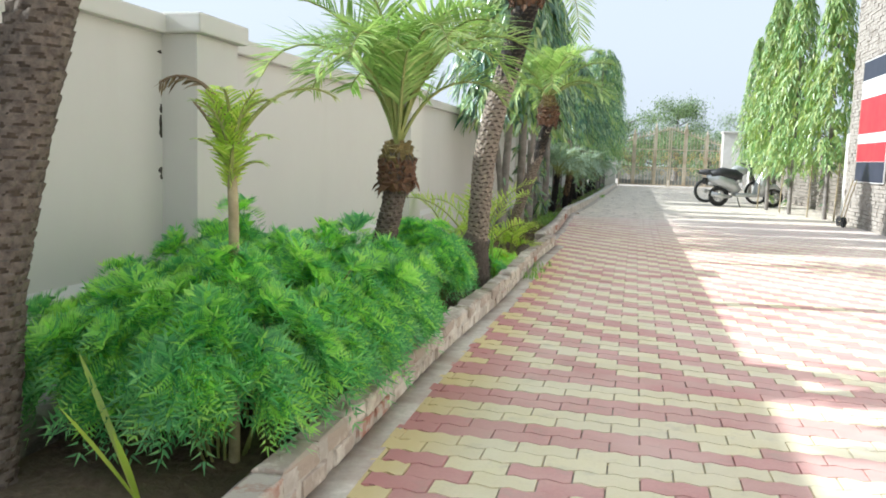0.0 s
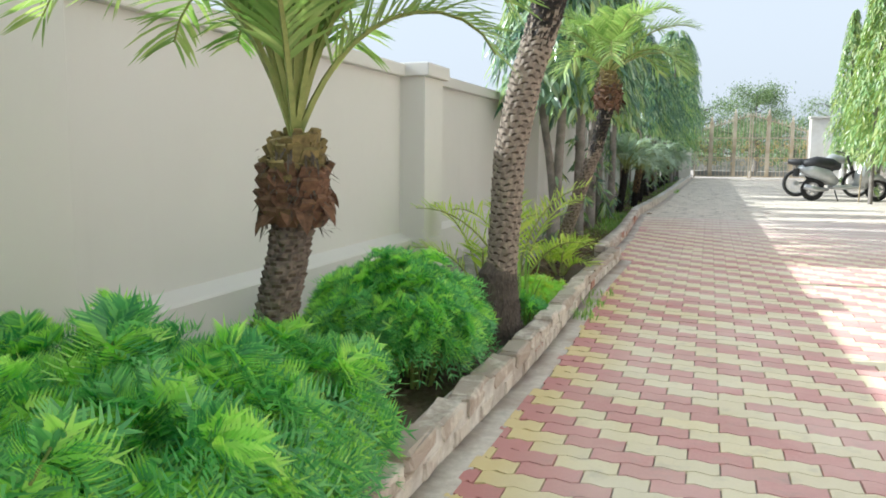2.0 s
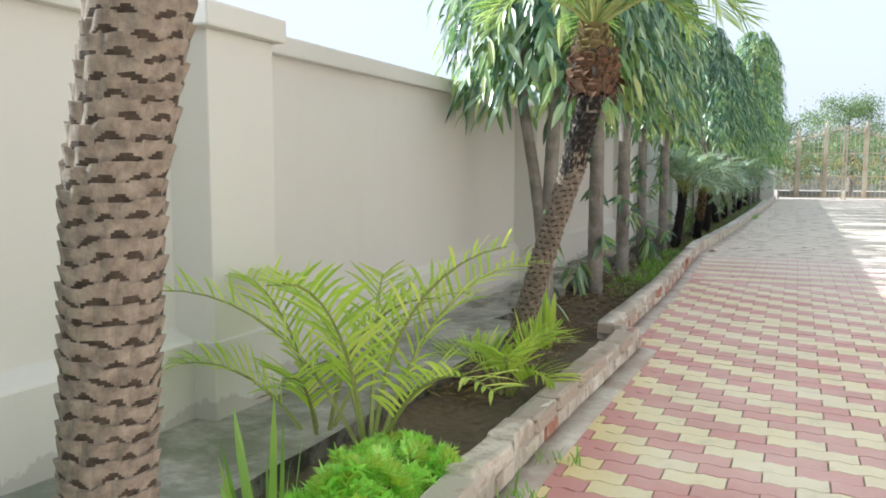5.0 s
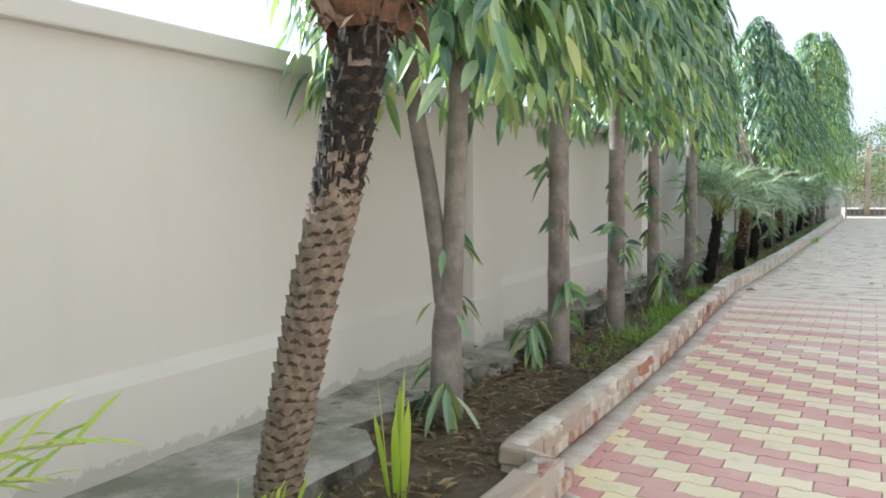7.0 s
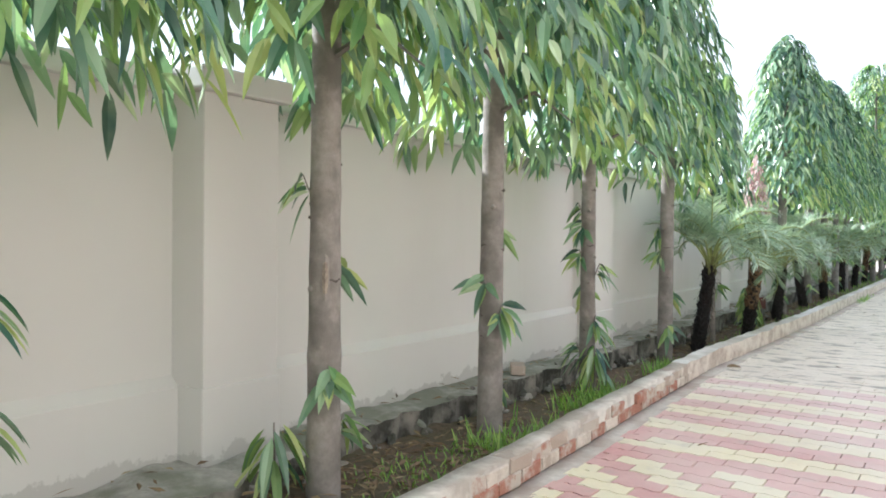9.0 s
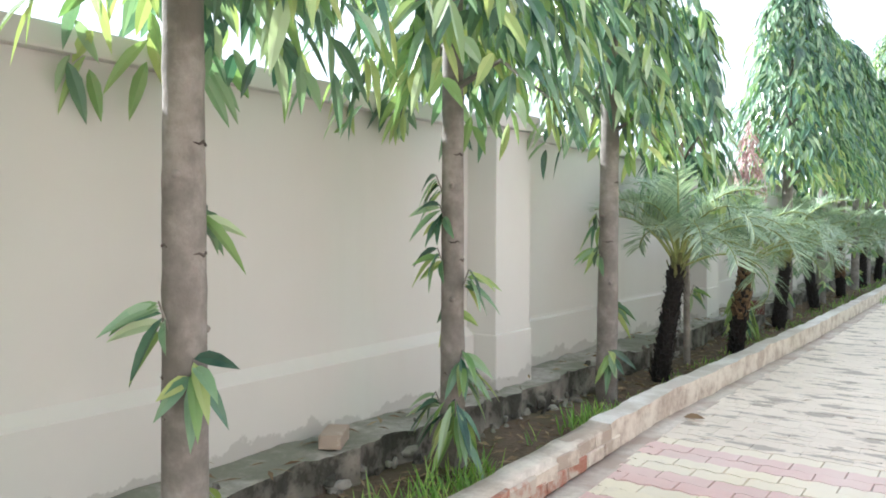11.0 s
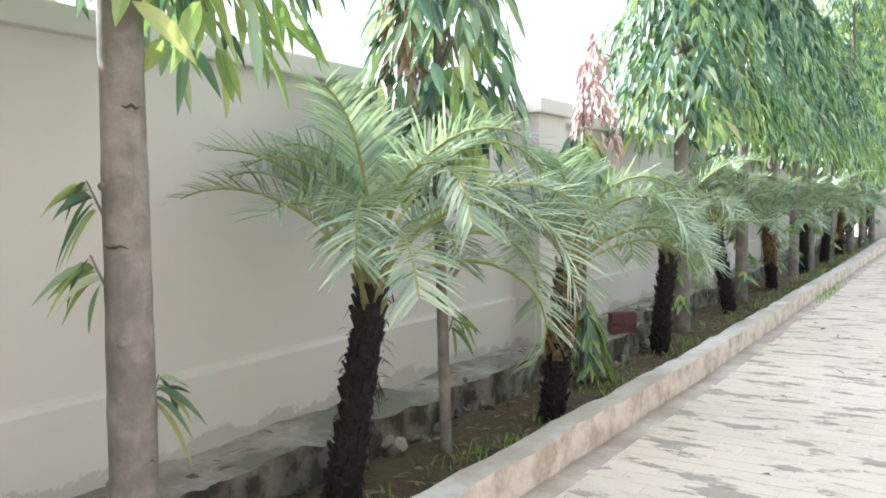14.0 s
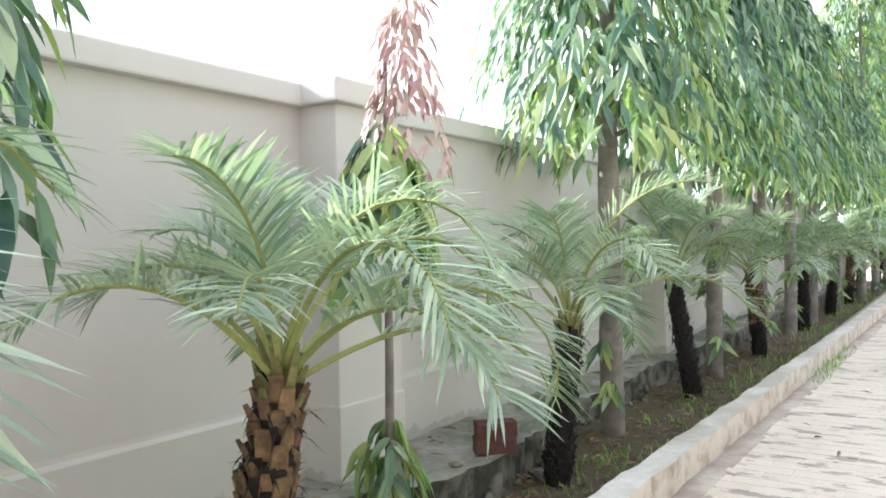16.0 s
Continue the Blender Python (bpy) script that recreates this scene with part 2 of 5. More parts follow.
M_BOOT_DK = grainy("black_leaf_base", (0.007, 0.006, 0.006), (0.028, 0.024, 0.021), 35, 0.9, 0.6, 0.008)
M_FIBRE = grainy("palm_fibre", (0.05, 0.042, 0.036), (0.16, 0.13, 0.105), 90, 0.97, 0.9, 0.01, stretch=(1, 1, 0.3))


# ---- mesh helpers ----
def mesh_ob(name, verts, faces, mats, parent=None, mi=None, smooth=False):
    me = bpy.data.meshes.new(name)
    me.from_pydata([tuple(v) for v in verts], [], [tuple(f) for f in faces])
    for m in (mats if isinstance(mats, (list, tuple)) else [mats]):
        me.materials.append(m)
    if mi is not None:
        me.polygons.foreach_set("material_index", np.array(mi, dtype=np.int32))
    if smooth:
        me.polygons.foreach_set("use_smooth", np.ones(len(me.polygons), dtype=bool))
    me.update()
    ob = new(name, me)
    if parent:
        ob.parent = parent
    return ob


class Geo:
    """Gathers vertices and faces of one part."""

    def __init__(self):
        self.v, self.f, self.m = [], [], []

    def add(self, verts, faces, mat=0):
        o = len(self.v)
        self.v.extend(verts)
        for f in faces:
            self.f.append([i + o for i in f])
            self.m.append(mat)

    def box(self, x0, x1, y0, y1, z0, z1, mat=0, bev=0.0):
        if bev <= 0:
            vs = [(x, y, z) for z in (z0, z1) for y in (y0, y1) for x in (x0, x1)]
            self.add(vs, [(0, 2, 3, 1), (4, 5, 7, 6), (0, 1, 5, 4), (2, 6, 7, 3), (0, 4, 6, 2), (1, 3, 7, 5)], mat)
            return
        bm = bmesh.new()
        bmesh.ops.create_cube(bm, size=1.0)
        for v in bm.verts:
            v.co = Vector(((x0 + x1) / 2 + v.co.x * (x1 - x0), (y0 + y1) / 2 + v.co.y * (y1 - y0), (z0 + z1) / 2 + v.co.z * (z1 - z0)))
        bmesh.ops.bevel(bm, geom=bm.edges[:], offset=bev, segments=2, profile=0.6, affect="EDGES")
        bm.verts.index_update()
        self.add([tuple(v.co) for v in bm.verts], [[v.index for v in f.verts] for f in bm.faces], mat)
        bm.free()

    def tube(self, pts, radii, n=8, mat=0, cap=True):
        pts = [Vector(p) for p in pts]
        vs, fs = [], []
        side = Vector((1, 0, 0))
        for i, p in enumerate(pts):
            d = (pts[min(i + 1, len(pts) - 1)] - pts[max(i - 1, 0)]).normalized()
            if abs(d.dot(side)) > 0.95:
                side = Vector((0, 1, 0))
            a = (side - d * side.dot(d)).normalized()
            side = a
            b = d.cross(a)
            for k in range(n):
                t = 2 * math.pi * k / n
                vs.append(tuple(p + (a * math.cos(t) + b * math.sin(t)) * radii[i]))
        for i in range(len(pts) - 1):
            for k in range(n):
                fs.append((i * n + k, i * n + (k + 1) % n, (i + 1) * n + (k + 1) % n, (i + 1) * n + k))
        if cap:
            fs.append(tuple(range(n - 1, -1, -1)))
            fs.append(tuple((len(pts) - 1) * n + k for k in range(n)))
        self.add(vs, fs, mat)

    def ring(self, centre, axis, radius, thick, n=24, k=6, mat=0):
        """A torus: a tyre or hoop."""
        axis = Vector(axis).normalized()
        a = axis.orthogonal().normalized()
        b = axis.cross(a)
        vs, fs = [], []
        for i in range(n):
            t = 2 * math.pi * i / n
            r = a * math.cos(t) + b * math.sin(t)
            for j in range(k):
                s = 2 * math.pi * j / k
                vs.append(tuple(Vector(centre) + r * (radius + thick * math.cos(s)) + axis * thick * math.sin(s)))
        for i in range(n):
            for j in range(k):
                fs.append((i * k + j, ((i + 1) % n) * k + j, ((i + 1) % n) * k + (j + 1) % k, i * k + (j + 1) % k))
        self.add(vs, fs, mat)

    def leaf(self, p, d, up, length, width, mat=0, sag=0.3):
        """A folded lanceolate blade from p along d, sagging towards the ground."""
        d = d.normalized()
        s = d.cross(up)
        s = s.normalized() if s.length > 1e-4 else d.orthogonal().normalized()
        n = s.cross(d)
        g = Vector((0, 0, -1)) * length * sag
        vs, fs, last = [tuple(p)], [], None
        for t, w in ((0.16, 0.62), (0.38, 1.0), (0.62, 0.9), (0.84, 0.48)):
            c = p + d * length * t + g * t * t
            e, h = s * width * 0.5 * w, n * width * 0.2 * w
            k = len(vs)
            vs += [tuple(c - e + h), tuple(c), tuple(c + e + h)]
            fs += [(0, k + 1, k), (0, k + 2, k + 1)] if last is None else [(last, last + 1, k + 1, k), (last + 1, last + 2, k + 2, k + 1)]
            last = k
        vs.append(tuple(p + d * length + g))
        fs += [(last, last + 1, len(vs) - 1), (last + 1, last + 2, len(vs) - 1)]
        self.add(vs, fs, mat)

    def small_leaf(self, p, d, up, length, width, mat=0, sag=0.3):
        """The same blade with a single fold, for crowns that stay far off."""
        d = d.normalized()
        s = d.cross(up)
        s = s.normalized() if s.length > 1e-4 else d.orthogonal().normalized()
        g = Vector((0, 0, -1)) * length * sag
        c, w = p + d * length * 0.45 + g * 0.2, s * width * 0.5
        h = s.cross(d) * width * 0.22
        self.add([tuple(q) for q in (p, c - w + h, c, c + w + h, p + d * length + g)], [(0, 2, 1), (0, 3, 2), (1, 2, 4), (2, 3, 4)], mat)

    def blade(self, p, d, up, length, width, mat=0, sag=0.3, n=3):
        """A plain strip: grass, palm leaflet."""
        d = d.normalized()
        s = d.cross(up)
        s = s.normalized() if s.length > 1e-4 else d.orthogonal().normalized()
        vs, fs = [], []
        for i in range(n):
            t = i / n
            c = p + d * length * t + Vector((0, 0, -1)) * length * sag * t * t
            w = s * width * 0.5 * (0.55 + 0.9 * t if t < 0.5 else 1.5 - t)
            vs += [tuple(c - w), tuple(c + w)]
        vs.append(tuple(p + d * length + Vector((0, 0, -1)) * length * sag))
        for i in range(n - 1):
            fs.append((2 * i, 2 * i + 1, 2 * i + 3, 2 * i + 2))
        fs.append((2 * n - 2, 2 * n - 1, 2 * n))
        self.add(vs, fs, mat)

    def done(self, name, mats, parent=None, smooth=False):
        return mesh_ob(name, self.v, self.f, mats, parent, self.m, smooth)


def empty(name, x, y, z=0.0):
    e = new(name)
    e.empty_display_size = 0.2
    e.matrix_basis = pose(x, y, z)
    return e


# ---- ground, path, wall ----
g = Geo()
g.add([(-600, -600, -0.13), (600, -600, -0.13), (600, 600, -0.13), (-600, 600, -0.13)], [(0, 1, 2, 3)])
tagged(g.done("ground", M_EARTH), "dry bare earth with patches of weeds", "ground", kind="structure")

KERB_JOG = 10.65


def kerb_x(y):
    """Outer face of the kerb beside the path."""
    if y < KERB_JOG:
        return -0.90 + 0.02 * math.sin(y * 1.3)
    return -1.07 - 0.16 * max(0.0, 1 - abs(y - 17.5) / 4.5) + max(0.0, (y - 22) * 0.016)


def bed_z(y):
    """Level of the soil: it drops towards the palms."""
    u = min(max((y - 10.0) / 8.5, 0.0), 1.0)
    return 0.03 - 0.115 * u * u * (3 - 2 * u)


def strip(name, xa, xb, y0, y1, z, mat, step=0.25, rough=0.0, thick=0.1, seed=1, side=None):
    """A strip of ground between two lines, with an uneven top."""
    nx = max(2, int((xb(y0) - xa(y0)) / 0.08))
    ys = np.arange(y0, y1 + step * 0.5, step)
    vs, fs = [], []
    for y in ys:
        for i in range(nx + 1):
            t = i / nx
            x = xa(y) * (1 - t) + xb(y) * t
            h = noise.noise(Vector((x * 3, y * 3, seed))) + 0.5 * noise.noise(Vector((x * 9, y * 9, seed)))
            vs.append((x, y, (z(y) if callable(z) else z) + rough * h))
    top = len(vs)
    for j in range(len(ys) - 1):
        for i in range(nx):
            a = j * (nx + 1) + i
            fs.append((a, a + 1, a + nx + 2, a + nx + 1))
    for j, y in enumerate(ys):
        vs += [(x, y, (z(y) if callable(z) else z) - thick) for x in (xa(y), xb(y))]
    for j in range(len(ys) - 1):
        l, r = j * (nx + 1), j * (nx + 1) + nx
        fs.append((l, l + nx + 1, top + 2 * j + 2, top + 2 * j))
        fs.append((r, top + 2 * j + 1, top + 2 * j + 3, r + nx + 1))
    n = (len(ys) - 1) * nx
    return mesh_ob(name, vs, fs, [mat, side or mat], mi=[0] * n + [1] * (len(fs) - n), smooth=side is None)


tagged(strip("garden_bed", lambda y: -2.52, lambda y: kerb_x(y) - 0.1, -7.0, 42.4, bed_z, M_SOIL, 0.12, 0.03, 0.1, 3), "dark loose soil of the planting bed, littered with dry leaves", "soil", kind="structure")

WALL_X, PIER_X, WALL_TOP = -2.51, -2.285, 1.95
PIERS = [-5.9, -1.25, 3.37, 7.87, 12.69, 17.39, 22.2, 26.95, 31.7, 36.45, 41.2]
wall = Geo()
wall.box(WALL_X - 0.23, WALL_X, -8.0, 43.0, -0.2, WALL_TOP - 0.10)
wall = tagged(wall.done("wall_west", M_WALL), "cream painted plaster boundary wall with damp stains at its foot", "wall", kind="structure")
edges = [-8.0] + PIERS + [43.0]
for a, b in zip(edges[:-1], edges[1:]):
    s = a + (0.48 if a in PIERS else 0.0)
    p = Geo()
    x0, x1, ya, yb = WALL_X - 0.005, WALL_X + (0.115 if s < 7 else 0.06 if s < 17 else 0.024), s + 0.002, b - 0.002  # weathered top slopes back to the wall
    p.add([(x, y, z) for y in (ya, yb) for x, z in ((x0, -0.1), (x1, -0.1), (x1, 0.455), (x1 - 0.02, 0.47), (x0, 0.515))],
          [(4, 3, 2, 1, 0), (5, 6, 7, 8, 9), (1, 2, 7, 6), (2, 3, 8, 7), (3, 4, 9, 8), (4, 0, 5, 9), (0, 1, 6, 5)])
    p.done("plinth", M_WALL, wall)
    p = Geo()
    p.box(WALL_X - 0.27, WALL_X + 0.06, s - 0.03, b + 0.03, WALL_TOP - 0.105, WALL_TOP, bev=0.012)
    p.done("coping", M_WALL, wall)
for y in PIERS:
    p = Geo()
    p.box(WALL_X - 0.02, PIER_X, y, y + 0.48, -0.1, WALL_TOP - 0.10, bev=0.008)
    p.box(WALL_X - 0.02, PIER_X + 0.012, y - 0.012, y + 0.492, -0.1, 0.465, bev=0.01)
    p.done("pier", M_WALL, wall)
    p = Geo()
    p.box(WALL_X - 0.3, PIER_X + 0.05, y - 0.05, y + 0.53, WALL_TOP - 0.10, WALL_TOP + 0.012, bev=0.012)
    p.done("pier_cap", M_WALL, wall)


# concrete footing along the wall, wide as far as the first trees, then a narrow broken ledge
def ledge_x(y):
    return -2.13 + 0.16 * min(1.0, max(0.0, 13.6 - y)) + 0.27 * max(0.0, 1 - abs(y - 23.0) / 0.9) ** 0.5 + 0.08 * noise.noise(Vector((y * 1.7, 2, 0))) + 0.05 * noise.noise(Vector((y * 6, 2, 0))) + 0.012 * noise.noise(Vector((y * 19, 2, 0)))


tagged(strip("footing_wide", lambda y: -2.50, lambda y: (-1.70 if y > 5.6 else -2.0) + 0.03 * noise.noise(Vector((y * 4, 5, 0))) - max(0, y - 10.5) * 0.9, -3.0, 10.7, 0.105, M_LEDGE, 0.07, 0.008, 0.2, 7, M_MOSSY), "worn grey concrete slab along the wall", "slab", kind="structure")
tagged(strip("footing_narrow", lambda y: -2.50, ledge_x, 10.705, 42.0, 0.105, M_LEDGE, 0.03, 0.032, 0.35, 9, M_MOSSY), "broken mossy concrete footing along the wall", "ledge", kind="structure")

def rubble(y0, y1, count, seed, label):
    """Broken lumps of concrete fallen along the footing's edge."""
    rng = random.Random(seed)
    g = Geo()
    bm = bmesh.new()
    bmesh.ops.create_icosphere(bm, subdivisions=1, radius=1.0)
    bm.verts.index_update()
    ball, faces = [v.co.copy() for v in bm.verts], [[v.index for v in f.verts] for f in bm.faces]
    bm.free()
    for k in range(count):
        y = y0 + (y1 - y0) * rng.random()
        on_top = rng.random() < 0.15
        x = ledge_x(y) + (-0.10 * rng.random() if on_top else 0.01 + 0.09 * rng.random() ** 2)
        size = 0.015 + 0.03 * rng.random() ** 2
        c = Vector((x, y, 0.11 if on_top else bed_z(y) + 0.1 * rng.random() * max(0.0, 1 - (x - ledge_x(y)) / 0.04)))
        m = pose(0, 0, 0, rng.random() * 360, rng.random() * 360, rng.random() * 360).to_3x3()
        sx, sy, sz = size * (0.7 + rng.random()), size * (0.7 + rng.random()), size * (0.4 + 0.4 * rng.random())
        g.add([tuple(c + m @ Vector((v.x * sx * (0.75 + 0.5 * rng.random()), v.y * sy * (0.75 + 0.5 * rng.random()), v.z * sz))) for v in ball], faces, int(rng.random() < 0.5))
    tagged(g.done("rubble", [M_LEDGE, M_MOSSY]), label, "rubble", kind="stuff")


rubble(10.9, 26.0, 260, 17, "broken lumps of mossy concrete along the footing")

# flakes of peeled paint in a pier's inner corner
M_FLAKE = grainy("bare_dark_plaster", (0.02, 0.018, 0.016), (0.07, 0.06, 0.05), 60, 0.95)
rng = random.Random(44)
for z0, z1, w in ((1.735, 1.755, 0.05), (1.40, 1.45, 0.022), (1.26, 1.39, 0.034), (1.05, 1.09, 0.04), (1.02, 1.05, 0.02)):
    p = Geo()
    n = 6
    left = [(WALL_X + 0.003, 3.362 - 0.004 - w * (0.4 + 0.6 * rng.random()) * math.sin(math.pi * (k + 0.4) / n), z0 + (z1 - z0) * k / (n - 1)) for k in range(n)]
    right = [(WALL_X + 0.003, 3.366 - 0.008 * rng.random(), z0 + (z1 - z0) * k / (n - 1)) for k in range(n)]
    back = [(x - 0.006, y, z) for x, y, z in left + right]
    p.add(left + right + back, [(k, k + 1, n + k + 1, n + k) for k in range(n - 1)] + [(k, 2 * n + k, 2 * n + k + 1, k + 1) for k in range(n - 1)])
    p.done("paint_flake", M_FLAKE, wall)

# ---- trees ----
def bark_trunk(g, pts, radii, n=16, seed=0, ring=0.0):
    """A slightly knotted stem through the given points."""
    pts = [Vector(p) for p in pts]
    P, R = [], []
    for i in range(len(pts) - 1):
        m = max(2, int((pts[i + 1] - pts[i]).length / 0.06))
        for k in range(m):
            t = k / m
            P.append(pts[i].lerp(pts[i + 1], t))
            r = radii[i] * (1 - t) + radii[i + 1] * t
            R.append(r * (1 + 0.05 * noise.noise(Vector((len(P) * 0.3, seed, 0))) + (ring if len(P) % 6 == 0 else 0)))
    P.append(pts[-1])
    R.append(radii[-1])
    g.tube(P, R, n)


def ashoka_crown(rng, z0, z1, radius, twigs, cone=0.0, young=0.11, skirt=0.3, size=1.0, far=False):
    """Drooping sprays of long leaves round a column; origin on the ground."""
    g = Geo()
    for _ in range(twigs):
        u = rng.random()
        z = z0 + 0.25 + (z1 - z0 - 0.25) * u
        prof = (min(1.0, 0.75 + 1.6 * u) if u < 0.2 else 1.0) * (1 - u) ** (0.42 + cone)
        a = rng.random() * 2 * math.pi
        lump = noise.noise(Vector((math.cos(a) * 1.7 + radius * 9, math.sin(a) * 1.7, z * 1.6)))
        if lump < -0.30:  # gaps between the sprays
            continue
        R = radius * max(prof, 0.05) * (0.8 + 0.35 * rng.random() + 0.35 * lump)
        edge = z0 - 0.06 + 0.24 * abs(noise.noise(Vector((math.cos(a) * 2.3, math.sin(a) * 2.3, radius * 31))))
        out = Vector((math.cos(a), math.sin(a), 0))
        start = Vector((0, 0, z)) + out * R * (0.15 + 0.35 * rng.random())
        reach = R - (start - Vector((0, 0, z))).length
        n = 7 + int(rng.random() * 5)
        drop = 0.30 + 0.35 * rng.random()
        mat = 1 if rng.random() < young + (0.25 if u < skirt * 0.5 else 0.0) else 0
        prev = start
        for k in range(n):
            t = (k + 0.5) / n
            p = start + out * reach * math.sin(t * 1.5) + Vector((0, 0, 0.10 * math.sin(3 * t) - drop * t * t))
            if p.z < edge:
                p.z = edge + 0.14 * rng.random()
            side = Vector((-out.y, out.x, 0)) * (1 if k % 2 else -1)
            d = out * (0.2 + 0.7 * rng.random()) + side * (0.9 * rng.random() + 0.1) + Vector((0, 0, -0.5 - 1.1 * rng.random()))
            up = out + side * (rng.random() - 0.5) + Vector((0, 0, 0.5))
            (g.small_leaf if far else g.leaf)(p, d, up, (0.12 + 0.105 * rng.random()) * size, (0.04 + 0.024 * rng.random()) * size, mat, 0.25 + 0.2 * rng.random())
    return g


def ashoka_tree(seed, height, z0=1.86, radius=0.8, twigs=450, r0=0.072, cone=0.0, young=0.14, sprouts=6, far=False, leafmats=None):
    """A mast tree at the origin: stem, limbs and hanging leaves."""
    rng = random.Random(seed)
    e = empty("ashoka_tree", 0, 0)
    g = Geo()
    lean = Vector(((rng.random() - 0.5) * 0.05, (rng.random() - 0.5) * 0.05, 0))
    bark_trunk(g, [(0, 0, -0.05), lean * 0.5 + Vector((0, 0, 0.9)), lean + Vector((0, 0, z0 + 0.3)), (0, 0, height * 0.8), (0, 0, height * 0.97)],
               [r0 * 1.12, r0, r0 * 0.9, r0 * 0.4, r0 * 0.1], 14, seed, 0.04)
    for k in range(9):  # branch scars: dark lips and low knots
        z, a = 0.12 + 1.55 * (k + rng.random()) / 9, rng.random() * 6.28
        o = Vector((math.cos(a), math.sin(a), 0))
        c = o * r0 * 0.97 + Vector((0, 0, z)) + lean * z * 0.5
        if k % 3 == 1:
            g.tube([c - o * 0.02, c + o * 0.004 + Vector((0, 0, 0.003)), c + o * 0.010 + Vector((0, 0, 0.008))], [0.020, 0.016, 0.008], 8, 0)
            continue
        w = 0.35 + 0.3 * rng.random()
        g.tube([Vector((math.cos(a + w * q), math.sin(a + w * q), 0)) * r0 * 0.985 + lean * z * 0.5 + Vector((0, 0, z + 0.006 * math.sin(5 * q + k))) for q in (-1, -0.5, 0, 0.5, 1)], [0.0015, 0.004, 0.006, 0.0045, 0.0015], 5, 1)
    g.done("trunk", [M_BARK, M_KNOT], e, True)
    g = ashoka_crown(rng, z0, height, radius, twigs, cone, young, far=far)
    for k in range(16):
        z = z0 + 0.1 + (height - z0) * 0.8 * k / 16
        a = k * 2.4
        o = Vector((math.cos(a), math.sin(a), 0))
        R = radius * 0.7 * (1 - k / 17) ** 0.5
        g.tube([Vector((0, 0, z)), Vector((0, 0, z + 0.12)) + o * R * 0.5, Vector((0, 0, z - 0.1)) + o * R], [0.02, 0.012, 0.005], 5, 2)
    tagged(g.done("crown", (leafmats or [M_ASHOKA, M_ASHOKA_Y]) + [M_BARK], e), kind="stuff")
    for k in range(sprouts):
        g = Geo()
        z, a = 0.2 + 1.3 * (k + rng.random() * 0.7) / sprouts, rng.random() * 6.28
        o = Vector((math.cos(a), math.sin(a), 0))
        c = o * r0 + Vector((0, 0, z))
        for q in range(8):
            b = a + (rng.random() - 0.5) * 2.6
            d = Vector((math.cos(b), math.sin(b), 0.2 - 1.3 * rng.random()))
            g.leaf(c + o * 0.03 * q / 7 + Vector((0, 0, 0.012 * q)), d, o + Vector((0, 0, 0.4)), 0.13 + 0.08 * rng.random(), 0.05, int(rng.random() < 0.38), 0.4)
        g.tube([o * r0 * 0.8 + Vector((0, 0, z - 0.02)), c + o * 0.03 + Vector((0, 0, 0.09))], [0.005, 0.003], 5, 2)
        tagged(g.done("sprout", [M_ASHOKA, M_ASHOKA_Y, M_BARK], e), kind="stuff")
    return tagged(e, "mast tree with a smooth grey trunk and long drooping green leaves", "tree", "row of mast trees along the wall")


def place(ob, x, y, z=None, turn=0.0, s=1.0):
    ob.matrix_basis = pose(x, y, bed_z(y) if z is None else z, 0, 0, turn) @ Matrix.Scale(s, 4)
    return ob


def again(ob, x, y, z=None, turn=0.0):
    return copy_thing(ob, pose(x, y, bed_z(y) if z is None else z, 0, 0, turn))


# trunk row beside the wall, near to far
AS = [ashoka_tree(11, 4.7, sprouts=4), ashoka_tree(12, 5.0, sprouts=4), ashoka_tree(13, 5.2, r0=0.06, sprouts=8), ashoka_tree(14, 4.6, radius=0.85, far=True), ashoka_tree(15, 4.5, far=True), ashoka_tree(16, 6.3, 1.5, 1.05, 620, cone=-0.2, young=0.35, far=True)]
place(AS[0], -1.73, 12.90)
place(AS[1], -1.78, 14.50)
place(AS[2], -1.87, 16.25)
place(AS[3], -1.85, 24.45)
place(AS[4], -1.84, 27.0)
place(AS[5], -1.5, 36.4)
place(ashoka_tree(17, 4.6, 1.84, 0.58, 270, sprouts=4), -1.89, 18.33)
FAR = [(3, -1.8, 28.9, 30), (4, -1.8, 30.7, 140), (3, -1.8, 32.5, 250), (4, -1.7, 34.4, 10), (5, -1.45, 38.5, 190), (5, -1.4, 40.6, 100)]
for k, x, y, turn in FAR:
    again(AS[k], x, y, turn=turn)


g = Geo()
for rr, mat, dx in ((0.052, 0, 0.0), (0.036, 1, 0.004)):
    ring = [(0.073 + dx - 0.012 * abs(math.sin(a)), math.cos(a) * 0.0 + rr * 0.55 * math.sin(a), 1.0 + rr * 2.0 * math.cos(a)) for a in [2 * math.pi * k / 16 for k in range(16)]]
    g.add(ring + [(0.080 + dx, 0, 1.0)], [(k, (k + 1) % 16, 16) for k in range(16)], mat)
ob = g.done("branch_scar", [M_BARK, M_SCAR], AS[0])
ob.matrix_basis = pose(0, 0, 0, 0, 0, -48)

